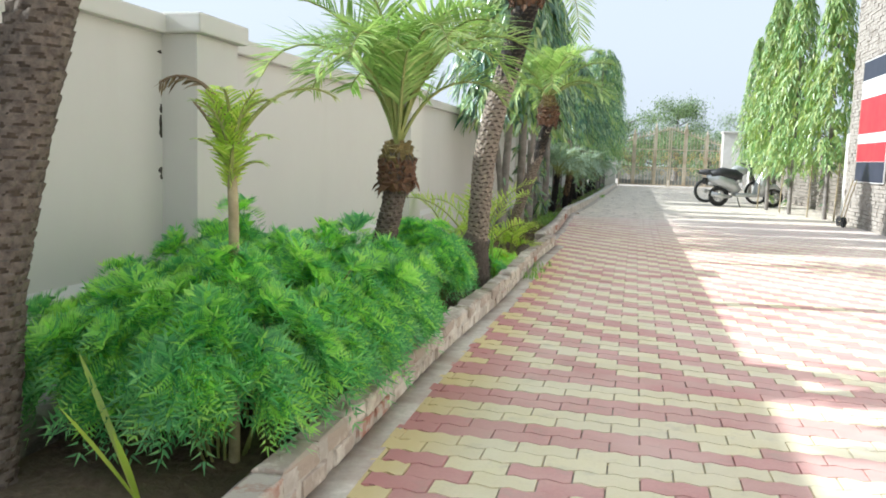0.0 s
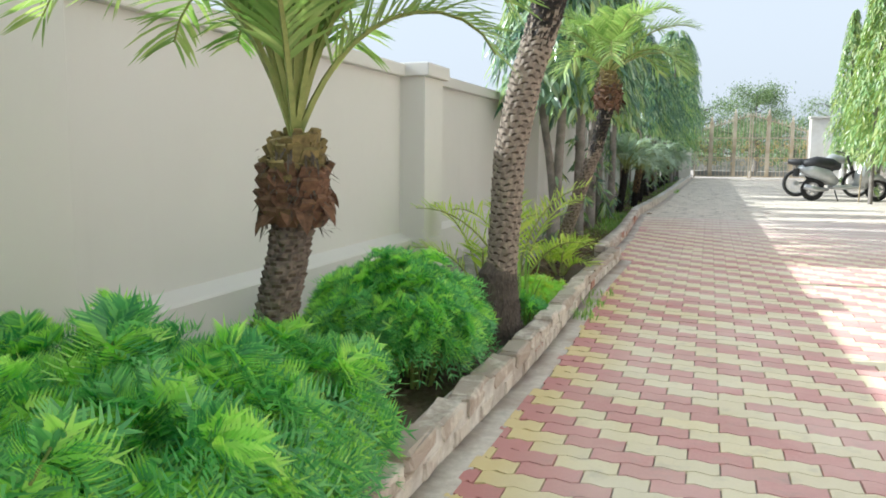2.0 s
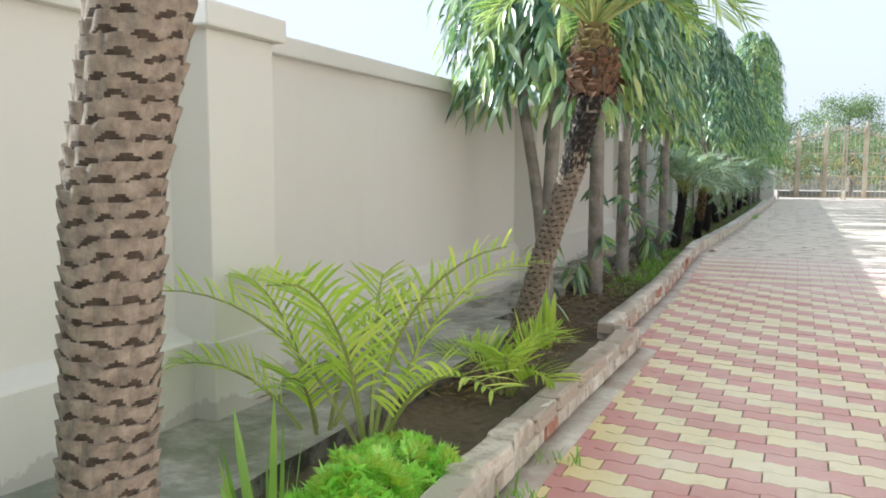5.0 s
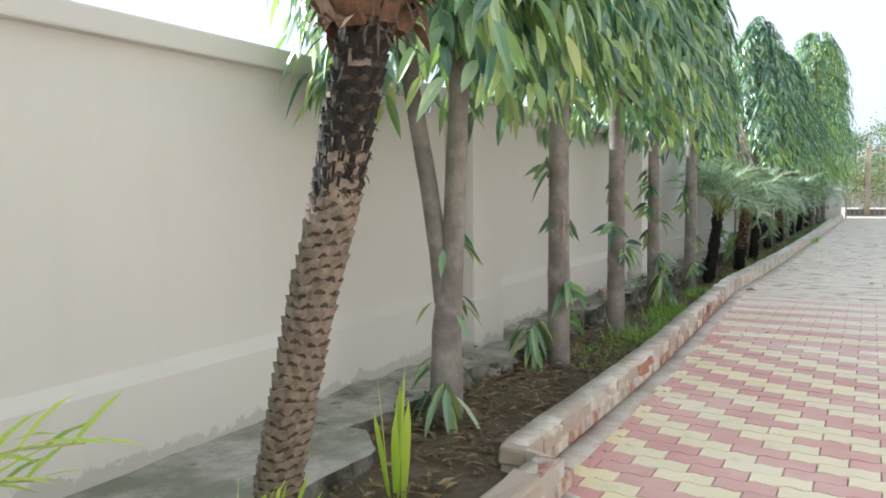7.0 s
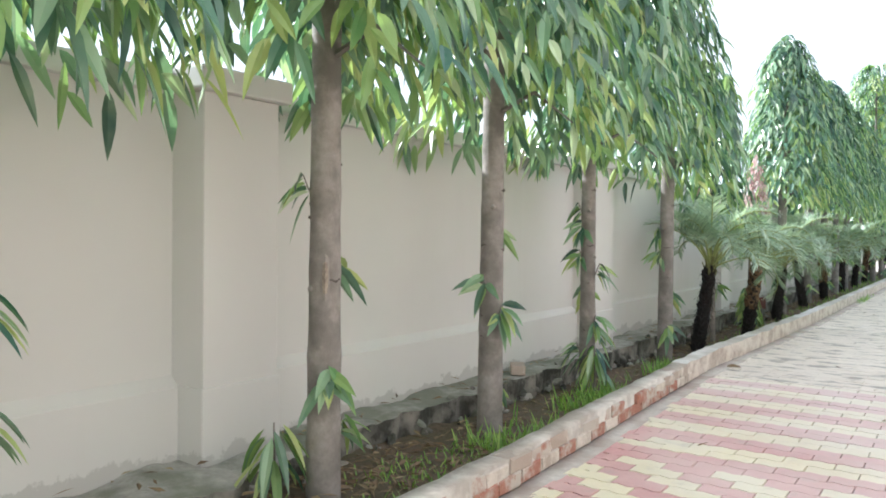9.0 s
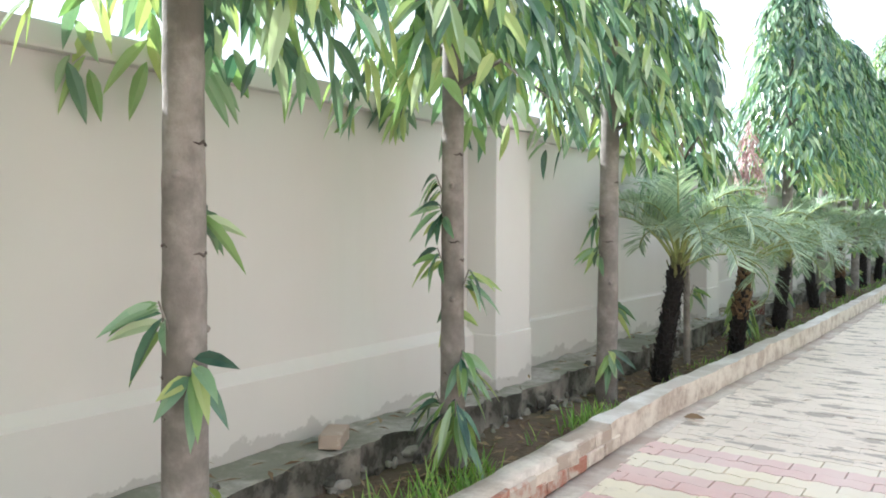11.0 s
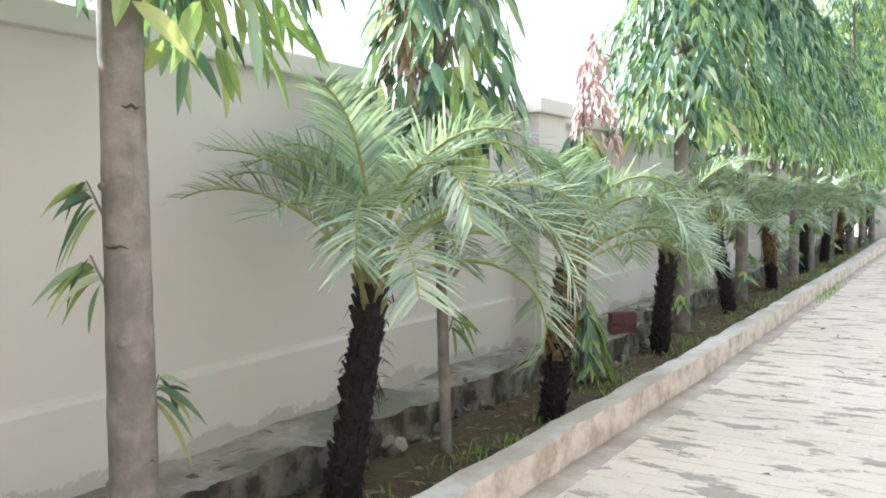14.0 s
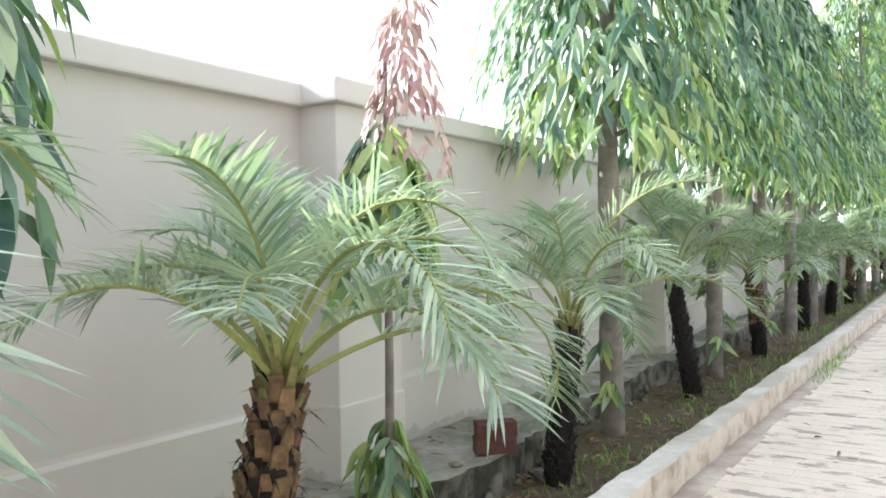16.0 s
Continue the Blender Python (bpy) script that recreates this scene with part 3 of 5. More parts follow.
# the forked one
def forked_tree():
    rng = random.Random(5)
    e = empty("ashoka_tree", -1.80, 11.35, bed_z(11.35))
    g = Geo()
    bark_trunk(g, [(0, 0, -0.05), (0.0, 0, 0.45), (0.03, 0.02, 0.85), (0.07, 0.03, 1.7), (0.06, 0, 3.6)], [0.09, 0.08, 0.06, 0.052, 0.02], 14, 2, 0.03)
    bark_trunk(g, [(-0.015, 0, 0.62), (-0.04, -0.01, 0.9), (-0.09, -0.02, 1.25), (-0.18, -0.03, 1.75), (-0.24, 0, 3.4)], [0.05, 0.05, 0.047, 0.044, 0.015], 12, 3, 0.03)
    g.done("trunk", M_BARK, e, True)
    tagged(ashoka_crown(rng, 1.70, 4.6, 0.84, 560, young=0.24).done("crown", [M_ASHOKA, M_ASHOKA_Y], e), kind="stuff")
    g = Geo()
    for z in (0.22, 0.55, 0.9):
        g = Geo()
        for q in range(7):
            b = rng.random() * 6.28
            g.leaf(Vector((math.cos(b) * 0.09, math.sin(b) * 0.09, z + rng.random() * 0.12)), Vector((math.cos(b), math.sin(b), -0.8)), Vector((0, 0, 1)), 0.15, 0.04, int(rng.random() < 0.4), 0.3)
        tagged(g.done("sprout", [M_ASHOKA, M_ASHOKA_Y], e), kind="stuff")
    tagged(e, "mast tree with a forked grey trunk and drooping leaves", "tree", "row of mast trees along the wall")


forked_tree()

# two young ones among the palms, one with a rusty top
t = place(ashoka_tree(31, 3.4, 1.36, 0.42, 110, 0.028, sprouts=2), -1.88, 20.2)
tagged(t, "slender young mast tree on a thin pole-like stem")
ob = ashoka_crown(random.Random(9), 1.75, 2.75, 0.11, 34, size=0.5).done("withered_spray", [M_RUST, M_RUST], t)
ob.matrix_basis = pose(-0.10, -0.16, 0)
tagged(ob, "rust-brown withered leaves", kind="stuff")


def rusty_tree():
    rng = random.Random(8)
    e = empty("young_tree", -1.86, 22.0, bed_z(22))
    g = Geo()
    bark_trunk(g, [(0, 0, -0.05), (0.01, 0, 0.8), (0, 0.01, 2.1)], [0.02, 0.018, 0.008], 8, 1)
    g.done("trunk", M_BARK, e, True)
    tagged(ashoka_crown(rng, 1.15, 1.75, 0.26, 46, young=0.5, size=0.8).done("crown", [M_ASHOKA, M_ASHOKA_Y], e), kind="stuff")
    ob = ashoka_crown(rng, 1.58, 2.4, 0.19, 36, size=0.42).done("new_growth", [M_RUST, M_RUST], e)
    ob.matrix_basis = pose(0.07, 0.07, 0)
    tagged(ob, "rust-red young leaves", kind="stuff")
    tagged(ashoka_crown(rng, 0.1, 0.55, 0.17, 14, young=0.6, size=0.75).done("shoot", [M_ASHOKA, M_ASHOKA_Y], e), kind="stuff")
    tagged(e, "young mast tree with rust-red new leaves at its top", "tree")


rusty_tree()


# ---- palms ----
def frond(g, base, az, elev, length, arch, pairs=38, leaflet=0.28, width=0.016, mat=0, stalk=1, vee=0.5, bare=0.22, rng=random):
    """A feather leaf: curved stalk and two rows of narrow leaflets."""
    o = Vector((math.cos(az), math.sin(az), 0))
    side = Vector((-o.y, o.x, 0))
    N = 12
    pts = []
    for i in range(N + 1):
        t = i / N
        e = elev - arch * t * t
        if i == 0:
            pts.append(Vector(base))
        else:
            pts.append(pts[-1] + (o * math.cos(e) + Vector((0, 0, math.sin(e)))) * length / N)
    g.tube(pts, [0.011 * (1 - 0.85 * i / N) + 0.0018 for i in range(N + 1)], 4, stalk, False)
    for k in range(pairs):
        t = bare + (1 - bare) * (k + 0.5) / pairs
        i = min(int(t * N), N - 1)
        p = pts[i].lerp(pts[i + 1], t * N - i)
        d = (pts[i + 1] - pts[i]).normalized()
        n = side.cross(d)
        if n.z < 0:
            n = -n
        L = leaflet * (0.55 + 0.9 * (t - bare) * 2 if t < bare + 0.2 else 1.0 - 0.55 * ((t - 0.4) / 0.6) ** 2 if t > 0.4 else 1.0) * (0.85 + 0.3 * rng.random())
        for s in (-1, 1):
            w = d * (0.75 + 0.25 * rng.random()) + side * s * (0.8 + 0.2 * rng.random()) + n * (vee * (0.4 + rng.random()))
            g.blade(p, w, n, L, width, mat, 0.10 + 0.25 * rng.random(), 3)


def scarred_stem(g, pts, r0, r1, rows_per_m=20, around=9, lift=0.013, step=0.0045, black=2.0):
    """A date-palm stem: staggered lozenge scars, pale lips over hollows with their shadow painted dark. Materials 0
    pale, 1 hollow shade.
    """
    pts = [Vector(p) for p in pts]
    dense, total = [], 0.0
    for i in range(len(pts) - 1):
        m = max(2, int((pts[i + 1] - pts[i]).length / step))
        for k in range(m):
            dense.append(pts[i].lerp(pts[i + 1], k / m))
    dense.append(pts[-1])
    n = around * (11 if step < 0.006 else 9)
    vs, fs, mi = [], [], []
    for j, p in enumerate(dense):
        if j:
            total += (p - dense[j - 1]).length
        f = j / (len(dense) - 1)
        r = r0 * (1 - f) + r1 * f
        for k in range(n):
            a = 2 * math.pi * k / n
            row = total * rows_per_m + 0.55 * noise.noise(Vector((math.cos(a) * 1.5, math.sin(a) * 1.5, total * 5)))
            u = around * k / n + 0.5 * (int(row) % 2) + 0.22 * noise.noise(Vector((p.z * 6, k * 0.1, 1)))
            q = abs((u % 1.0) - 0.5) * 2
            v = row % 1.0
            bossed = max(0.0, 1 - q * q) * (v ** 0.7)
            rr = r + lift * bossed + 0.006 * noise.noise(Vector((math.cos(a) * 3, math.sin(a) * 3, p.z * 14)))
            vs.append((p.x + rr * math.cos(a), p.y + rr * math.sin(a), p.z + 0.006 * bossed))
            if j < len(dense) - 1:
                fs.append((j * n + k, j * n + (k + 1) % n, (j + 1) * n + (k + 1) % n, (j + 1) * n + k))
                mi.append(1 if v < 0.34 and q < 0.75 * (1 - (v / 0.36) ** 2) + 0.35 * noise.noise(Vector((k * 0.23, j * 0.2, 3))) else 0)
                if mi[-1] == 0 and f + 0.10 * noise.noise(Vector((math.cos(a) * 2, math.sin(a) * 2, p.z * 7))) + 0.09 * noise.noise(Vector((math.cos(a) * 9, math.sin(a) * 9, p.z * 30))) > black:
                    mi[-1] = 2  # charred sheaths
    o = len(g.v)
    g.v.extend(vs)
    g.f.extend([[i + o for i in f] for f in fs])
    g.m.extend(mi)


def boots(g, rng, base, top, r0, r1, count, length, width, out=0.45, mat=0):
    """Old leaf bases: blunt wedges set in a spiral, pointing up and out."""
    base, top = Vector(base), Vector(top)
    for k in range(count):
        f = (k + rng.random() * 0.6) / count
        a = k * 2.3999 + rng.random() * 0.2
        c = base.lerp(top, f)
        o = Vector((math.cos(a), math.sin(a), 0))
        s = Vector((-o.y, o.x, 0))
        r = r0 * (1 - f) + r1 * f
        d = (o * out * (0.6 + 0.8 * rng.random()) + Vector((0, 0, 1))).normalized()
        L, w = length * (0.6 + 0.7 * rng.random()), width * (0.75 + 0.5 * rng.random())
        p = c + o * r * 0.8
        nrm = s.cross(d) * -1
        th = 0.32 * w
        q = [p - s * w * 0.6 - nrm * th, p + s * w * 0.6 - nrm * th, p + s * w * 0.6 + nrm * th, p - s * w * 0.6 + nrm * th]
        e = p + d * L
        ww = w * (0.3 + 0.25 * rng.random())
        q += [e - s * ww - nrm * th * 0.4, e + s * ww - nrm * th * 0.4, e + s * ww * 0.8 + nrm * th * 0.5, e - s * ww * 0.8 + nrm * th * 0.5]
        g.add([tuple(v) for v in q], [(0, 3, 2, 1), (4, 5, 6, 7), (0, 1, 5, 4), (1, 2, 6, 5), (2, 3, 7, 6), (3, 0, 4, 7)], mat)


def fibre(g, rng, base, top, r, count, mat=0, length=0.10):
    """Ragged hanging threads on a palm's head or foot."""
    base, top = Vector(base), Vector(top)
    for k in range(count):
        c = base.lerp(top, rng.random())
        a = rng.random() * 6.28
        o = Vector((math.cos(a), math.sin(a), 0))
        g.blade(c + o * r * (0.85 + 0.2 * rng.random()), o * 0.5 + Vector((rng.random() - 0.5, rng.random() - 0.5, rng.random() * 1.6 - 0.9)), Vector((0, 0, 1)), length * (0.5 + rng.random()), 0.008, mat, 0.4, 2)


def fronds(rng, base, count, length, elev, arch, mats, wind=0.0, **kw):
    g = Geo()
    for k in range(count):
        f = (k + rng.random() * 0.5) / count
        e = elev[0] * (1 - f) + elev[1] * f + (rng.random() - 0.5) * 0.2
        az = k * 2.3999 + rng.random() * 0.3
        lee = wind * math.cos(az - 0.6)  # fronds blown over towards the path
        frond(g, Vector(base) + Vector((0, 0, 0.06 * (1 - f))), az, e - 0.3 * lee, length * (0.8 + 0.35 * rng.random()) * (1 + 0.25 * lee), arch * (0.7 + 0.6 * rng.random()) * (1 + 0.2 * lee), rng=rng, **kw)
    return g


def stub_palm(seed, height=0.85, lean=(0.12, 0.05), count=22, length=0.95, brown=0.0):
    """A young date palm: a short black stem of leaf bases and a spreading crown."""
    rng = random.Random(seed)
    e = empty("date_palm", 0, 0)
    top = Vector((lean[0], lean[1], height))
    g = Geo()
    g.tube([(0, 0, -0.05), top * 0.5, top], [0.07, 0.062, 0.05], 12)
    boots(g, rng, (0, 0, 0.0), top, 0.07, 0.054, 170, 0.06, 0.036, 0.5)
    fibre(g, rng, (0, 0, 0.0), top, 0.075, 260, 0, 0.06)
    g.done("trunk", M_BOOT_DK, e)
    g = Geo()
    boots(g, rng, top * 0.9, top * 1.08, 0.06, 0.045, 14, 0.11, 0.03, 0.4)
    g.done("leaf_base", grey_green, e)
    if brown:
        g = Geo()
        boots(g, rng, top * (1 - brown), top * 0.98, 0.078, 0.062, int(110 * brown), 0.075, 0.042, 0.45)
        g.done("old_leaf_base", M_TAN, e)
    tagged(fronds(rng, top, count, length, (1.5, 0.6), 1.8, 1, wind=0.7, pairs=50, leaflet=0.30, width=0.012, bare=0.32).done("fronds", [M_PALM, M_RACHIS], e), kind="stuff")
    return tagged(e, "young date palm with a black stubbly trunk and arching grey-green fronds", "palm", "young date palms along the bed")


M_TAN = grainy("tan_leaf_base", (0.05, 0.03, 0.02), (0.27, 0.18, 0.09), 18, 0.9, 0.6, 0.008)
grey_green = grainy("green_leaf_base", (0.10, 0.11, 0.04), (0.26, 0.25, 0.10), 25, 0.8)
SP = [stub_palm(41, 0.92, (0.10, 0.13), 22, 1.02), stub_palm(42, 0.87, (0.08, 0.1), 17, 0.94, 0.6), stub_palm(43, 0.81, (0.06, 0.05), 13, 0.9)]
place(SP[0], -1.81, 19.25)
place(SP[1], -1.65, 21.0)
place(SP[2], -1.72, 23.3)
for k, x, y, turn in [(0, -1.74, 25.95, 120), (1, -1.74, 28.5, 200), (2, -1.72, 31.2, 60), (0, -1.7, 33.6, 250), (1, -1.68, 35.9, 20), (2, -1.65, 38.0, 140), (0, -1.6, 40.2, 300)]:
    again(SP[k], x, y, turn=turn)


def tall_palm(x, y, stem, r0, r1, head, crown_count, length, elev, arch, label, seed, foot=0.0, leafmat=None, head_r=0.14, rows=20, boot=None, cut=0.35, bark=None, shaggy=0.0, bare=0.22, step=0.0045):
    rng = random.Random(seed)
    e = empty("date_palm", x, y, 0.03)
    g = Geo()
    scarred_stem(g, stem, r0, r1, rows, step=step, black=0.78 if shaggy else 2.0)
    if shaggy:
        lo = Vector(stem[-1]).lerp(Vector(stem[-2]), shaggy)
        boots(g, rng, lo, stem[-1], r1 * 1.02, r1 * 1.04, 190, 0.035, 0.034, 0.2, 2)
        fibre(g, rng, lo, stem[-1], r1 * 1.08, 300, 2, 0.014)
        boots(g, rng, lo, stem[-1], r1 * 1.08, r1 * 1.1, 14, 0.04, 0.04, 0.08, 0)
    g.done("trunk", [bark or M_SCAR, M_SCAR_SHADE, M_BOOT_DK], e, False)
    top = Vector(stem[-1])
    if foot:
        g = Geo()
        g.tube([(0, 0, -0.06), (0, 0, foot * 0.5), (0, 0, foot), (0, 0, foot * 1.15)], [r0 * 1.85, r0 * 1.7, r0 * 1.4, r0 * 0.95], 18)
        for q in range(6):
            f = q / 6
            fibre(g, rng, (0, 0, foot * f), (0, 0, foot * (f + 0.17)), r0 * (1.85 - 0.5 * f), 320, 0, 0.028)
        g.done("root_collar", M_FIBRE, e)
    g = Geo()
    a = top - Vector((0, 0, 0.02))
    b = top + Vector((0, 0, head))
    g.tube([a, a.lerp(b, 0.35), a.lerp(b, 0.7), b], [r1 * 1.0, head_r * 0.98, head_r * 0.85, head_r * 0.4], 14)
    boots(g, rng, a, a.lerp(b, 0.6), head_r * 0.9, head_r * 0.9, 90, 0.06, 0.05, cut * 2.6, 1)
    boots(g, rng, a.lerp(b, 0.45), b, head_r * 0.95, head_r * 0.45, 70, 0.06, 0.042, cut * 1.7, 2)
    for q in range(14):  # split sheaths hanging off
        w = rng.random() * 6.28
        o = Vector((math.cos(w), math.sin(w), 0))
        g.leaf(a.lerp(b, 0.5 * rng.random()) + o * head_r * 0.9, o * 0.8 + Vector((0, 0, 0.2 - rng.random())), o + Vector((0, 0, 1)), 0.05 + 0.035 * rng.random(), 0.05, 1, 0.5)
    fibre(g, rng, a - Vector((0, 0, 0.03)), b, head_r * 0.98, 320, 0, 0.045)
    g.done("head", [M_FIBRE, boot or M_BOOT, M_STUB], e)
    tagged(fronds(rng, b, crown_count, length, elev, arch, 1, pairs=46, leaflet=0.30, width=0.014, bare=bare).done("fronds", [leafmat or M_PALM, M_RACHIS], e), kind="stuff")
    return tagged(e, label, "palm")


M_PALM_G = leaf_mat("fresh_palm_leaflet", [(0.0, (0.161, 0.287, 0.0805)), (0.6, (0.287, 0.425, 0.138)), (1.0, (0.483, 0.552, 0.253))], 0.34)
# stout palm at the start of the walk, the one behind the big bush, the tall leaning one, the hairy-headed one
tall_palm(-1.98, 1.42, [(0, 0, -0.05), (0.02, 0.05, 0.7), (0.03, 0.16, 1.15), (0.04, 0.34, 1.75), (0.04, 0.45, 2.3)], 0.105, 0.115, 0.35, 24, 1.5, (1.3, 0.1), 1.3, "stout date palm with a rough brown scarred trunk", 61, rows=24, bark=M_SCAR_BR, step=0.009)
tall_palm(-1.275, 3.38, [(0, 0, -0.05), (0.05, 0.02, 0.4), (0.16, 0.08, 1.0)], 0.06, 0.056, 0.20, 24, 1.0, (1.57, 1.15), 1.9, "date palm with a bulging brown head and feathery crown", 62, leafmat=M_PALM_G, head_r=0.09, rows=46, bark=M_SCAR_BR, bare=0.3, step=0.008)
tall_palm(-1.20, 6.20, [(0, 0, -0.05), (0.03, 0.0, 0.56), (0.06, 0.02, 1.18), (0.14, 0.05, 1.62), (0.22, 0.09, 1.9), (0.36, 0.15, 2.5)], 0.085, 0.10, 0.45, 26, 1.5, (1.35, 0.1), 1.2, "tall leaning date palm with lozenge leaf scars on its trunk", 63, foot=0.44, rows=26, shaggy=0.85, leafmat=M_PALM_G, head_r=0.17)
tall_palm(-1.45, 9.46, [(0, 0, -0.05), (0.13, -0.07, 0.36), (0.29, -0.12, 0.86), (0.40, -0.15, 1.15), (0.52, -0.16, 1.62)], 0.062, 0.060, 0.32, 22, 0.85, (1.45, 0.5), 1.6, "leaning date palm with a shaggy brown head", 64, leafmat=M_PALM_G, head_r=0.125, rows=28, bark=M_SCAR_RD, shaggy=0.9)


def slim_palm():
    rng = random.Random(71)
    e = empty("young_palm", -1.25, 1.86, 0.03)
    g = Geo()
    bark_trunk(g, [(0, 0, -0.05), (0.0, 0.0, 0.5), (0.0, -0.01, 0.95), (-0.01, -0.01, 1.15)], [0.022, 0.02, 0.019, 0.014], 10, 4, 0.06)
    g.done("trunk", grainy("pale_green_stem", (0.22, 0.19, 0.10), (0.46, 0.40, 0.24), 12, 0.8), e, True)
    g = Geo()
    top = Vector((-0.01, -0.01, 0.0))
    for k in range(16):  # a narrow ragged tuft
        z = 1.0 + 0.011 * k
        frond(g, top + Vector((0, 0, z)), k * 2.4 + rng.random(), 1.38 + 0.15 * rng.random(), 0.2 + 0.14 * rng.random(), 0.2 + 1.6 * rng.random(), pairs=20, leaflet=0.09, width=0.0085, bare=0.04, vee=0.1, rng=rng)
    tagged(g.done("fronds", [M_PALM_Y, M_RACHIS], e), kind="stuff")
    g = Geo()
    frond(g, (0, 0, 1.2), 0.6, 1.0, 0.46, 1.5, pairs=24, leaflet=0.10, width=0.012, bare=0.25, vee=0.2, rng=rng)
    tagged(g.done("pale_frond", [M_PALE, M_RACHIS], e), "bleached feathery frond", kind="stuff")
    g = Geo()
    frond(g, (-0.01, 0, 1.2), 3.4, 1.35, 0.40, 1.9, pairs=14, leaflet=0.11, width=0.011, bare=0.55, vee=-0.4, mat=0, stalk=0, rng=rng)
    frond(g, (-0.01, 0, 1.1), 3.0, 1.1, 0.3, 0.4, pairs=5, leaflet=0.05, width=0.008, bare=0.6, stalk=0, rng=rng)
    tagged(g.done("dry_fronds", [M_DRY], e), "dried brown frond", kind="stuff")
    tagged(e, "slim young palm with yellowing fronds, some dried brown", "palm")


M_PALE = leaf_mat("bleached_leaflet", [(0.0, (0.36, 0.42, 0.14)), (0.5, (0.52, 0.54, 0.26)), (1.0, (0.62, 0.60, 0.36))], 0.35)
slim_palm()


# ---- low planting ----
def feather_bush(name, x, y, domes, seed, label, old=M_BUSH, young=M_BUSH_Y, pitch=0.13, leaves=17, leaf=1.15):
    """Tufts of finely cut leaves over overlapping mounds (dx, dy, rx, ry, height) on thin stems."""
    rng = random.Random(seed)
    e = empty(name, x, y, 0.03)
    g, st = Geo(), Geo()

    def tuft(c, o):
        for k in range(leaves):
            fresh = rng.random() < 0.3 + 0.3 * max(0.0, o.z)
            spin = Vector((rng.gauss(0, 1), rng.gauss(0, 1), rng.gauss(0, 1)))
            d = (spin - o * spin.dot(o)).normalized() * (0.35 + 0.75 * rng.random()) + o * (1.0 * rng.random() + (0.35 if fresh else 0.0))
            d.normalize()
            side = d.cross(o + Vector((0.01, 0.02, 0)))
            side = side.normalized() if side.length > 1e-3 else Vector((1, 0, 0))
            n = side.cross(d)
            L = (0.085 + 0.06 * rng.random()) * leaf * (0.75 if fresh else 1.0)
            sag = 0.35 + 0.4 * rng.random()
            mat = 1 if fresh and rng.random() < 0.75 else 0
            for q in range(9):
                t = (q + 1.0) / 9
                a = c + d * L * t - Vector((0, 0, L * sag * t * t))
                w = 0.047 * leaf * (1.0 - 0.5 * abs(t - 0.5))
                for sg in (-1, 1):
                    tip = a + (side * sg + d * 0.7 + n * 0.2) * w
                    m, h = (a * 0.45 + tip * 0.55), d * 0.0034 * leaf
                    g.add([tuple(m - h * 1.5 - (m - a) * 0.6), tuple(tip), tuple(m + h * 1.5 - (m - a) * 0.6)], [(0, 1, 2)], mat)
            a = c + d * L - Vector((0, 0, L * sag))
            tip = a + d * 0.045 * leaf
            g.add([tuple(a - side * 0.006), tuple(tip), tuple(a + side * 0.006)], [(0, 1, 2)], mat)

    for i, (dx, dy, rx, ry, h) in enumerate(domes):
        count = int(2 * math.pi * ((rx * ry + rx * h + ry * h) / 3) / pitch ** 2 * 1.25)
        for k in range(count):
            z = 1 - (k + rng.random()) / count * 1.15
            a = rng.random() * 6.28
            r = math.sqrt(max(0.0, 1 - z * z))
            o = Vector((r * math.cos(a), r * math.sin(a), z))
            s = 0.66 + 0.22 * rng.random() + (0.26 * rng.random() if rng.random() < 0.35 else 0.0) + 0.2 * noise.noise(o * 2.6 + Vector((seed, 0, 0)))
            c = Vector((dx + o.x * rx * s, dy + o.y * ry * s, h * 0.42 + o.z * h * (0.50 if z > 0 else 0.4) * s))
            if any(j != i and ((c.x - p) / u) ** 2 + ((c.y - q) / v) ** 2 + ((c.z - w * 0.42) / (w * 0.5)) ** 2 < 0.55 for j, (p, q, u, v, w) in enumerate(domes)):
                continue
            nrm = Vector((o.x / rx, o.y / ry, o.z / (0.5 * h) + 0.6)).normalized()
            tuft(c - nrm * 0.03, nrm)
            if k % 4 == 0:
                st.tube([(dx * 0.8 + o.x * rx * 0.3, dy * 0.9 + o.y * ry * 0.3, 0.0), (dx + o.x * rx * 0.5, dy + o.y * ry * 0.5, c.z * 0.6), tuple(c)], [0.006, 0.005, 0.003], 4, 0, False)
    tagged(st.done("stem", M_RACHIS, e), kind="stuff")
    tagged(g.done("foliage", [old, young], e), kind="stuff")
    return tagged(e, label, "bush")


feather_bush("marigold_bush", -1.45, 2.55, [(-0.30, -0.55, 0.40, 0.52, 0.74), (0.12, -0.66, 0.40, 0.46, 0.86), (0.15, -0.20, 0.43, 0.52, 0.86), (0.36, 0.30, 0.26, 0.58, 0.86), (-0.36, 0.28, 0.42, 0.52, 0.84), (0.04, 0.42, 0.40, 0.55, 0.83), (0.28, 0.88, 0.28, 0.50, 0.74), (-0.28, 0.95, 0.38, 0.48, 0.62), (-0.22, 0.15, 0.13, 0.13, 0.97)], 81, "large bright green mound of feathery marigold foliage")
feather_bush("marigold_bush", -1.48, 5.20, [(0.0, 0.0, 0.34, 0.42, 0.75), (0.19, -0.06, 0.22, 0.36, 0.66), (-0.25, 0.02, 0.25, 0.36, 0.60), (0.16, 0.28, 0.2, 0.28, 0.58)], 82, "rounded green marigold bush beside the kerb")

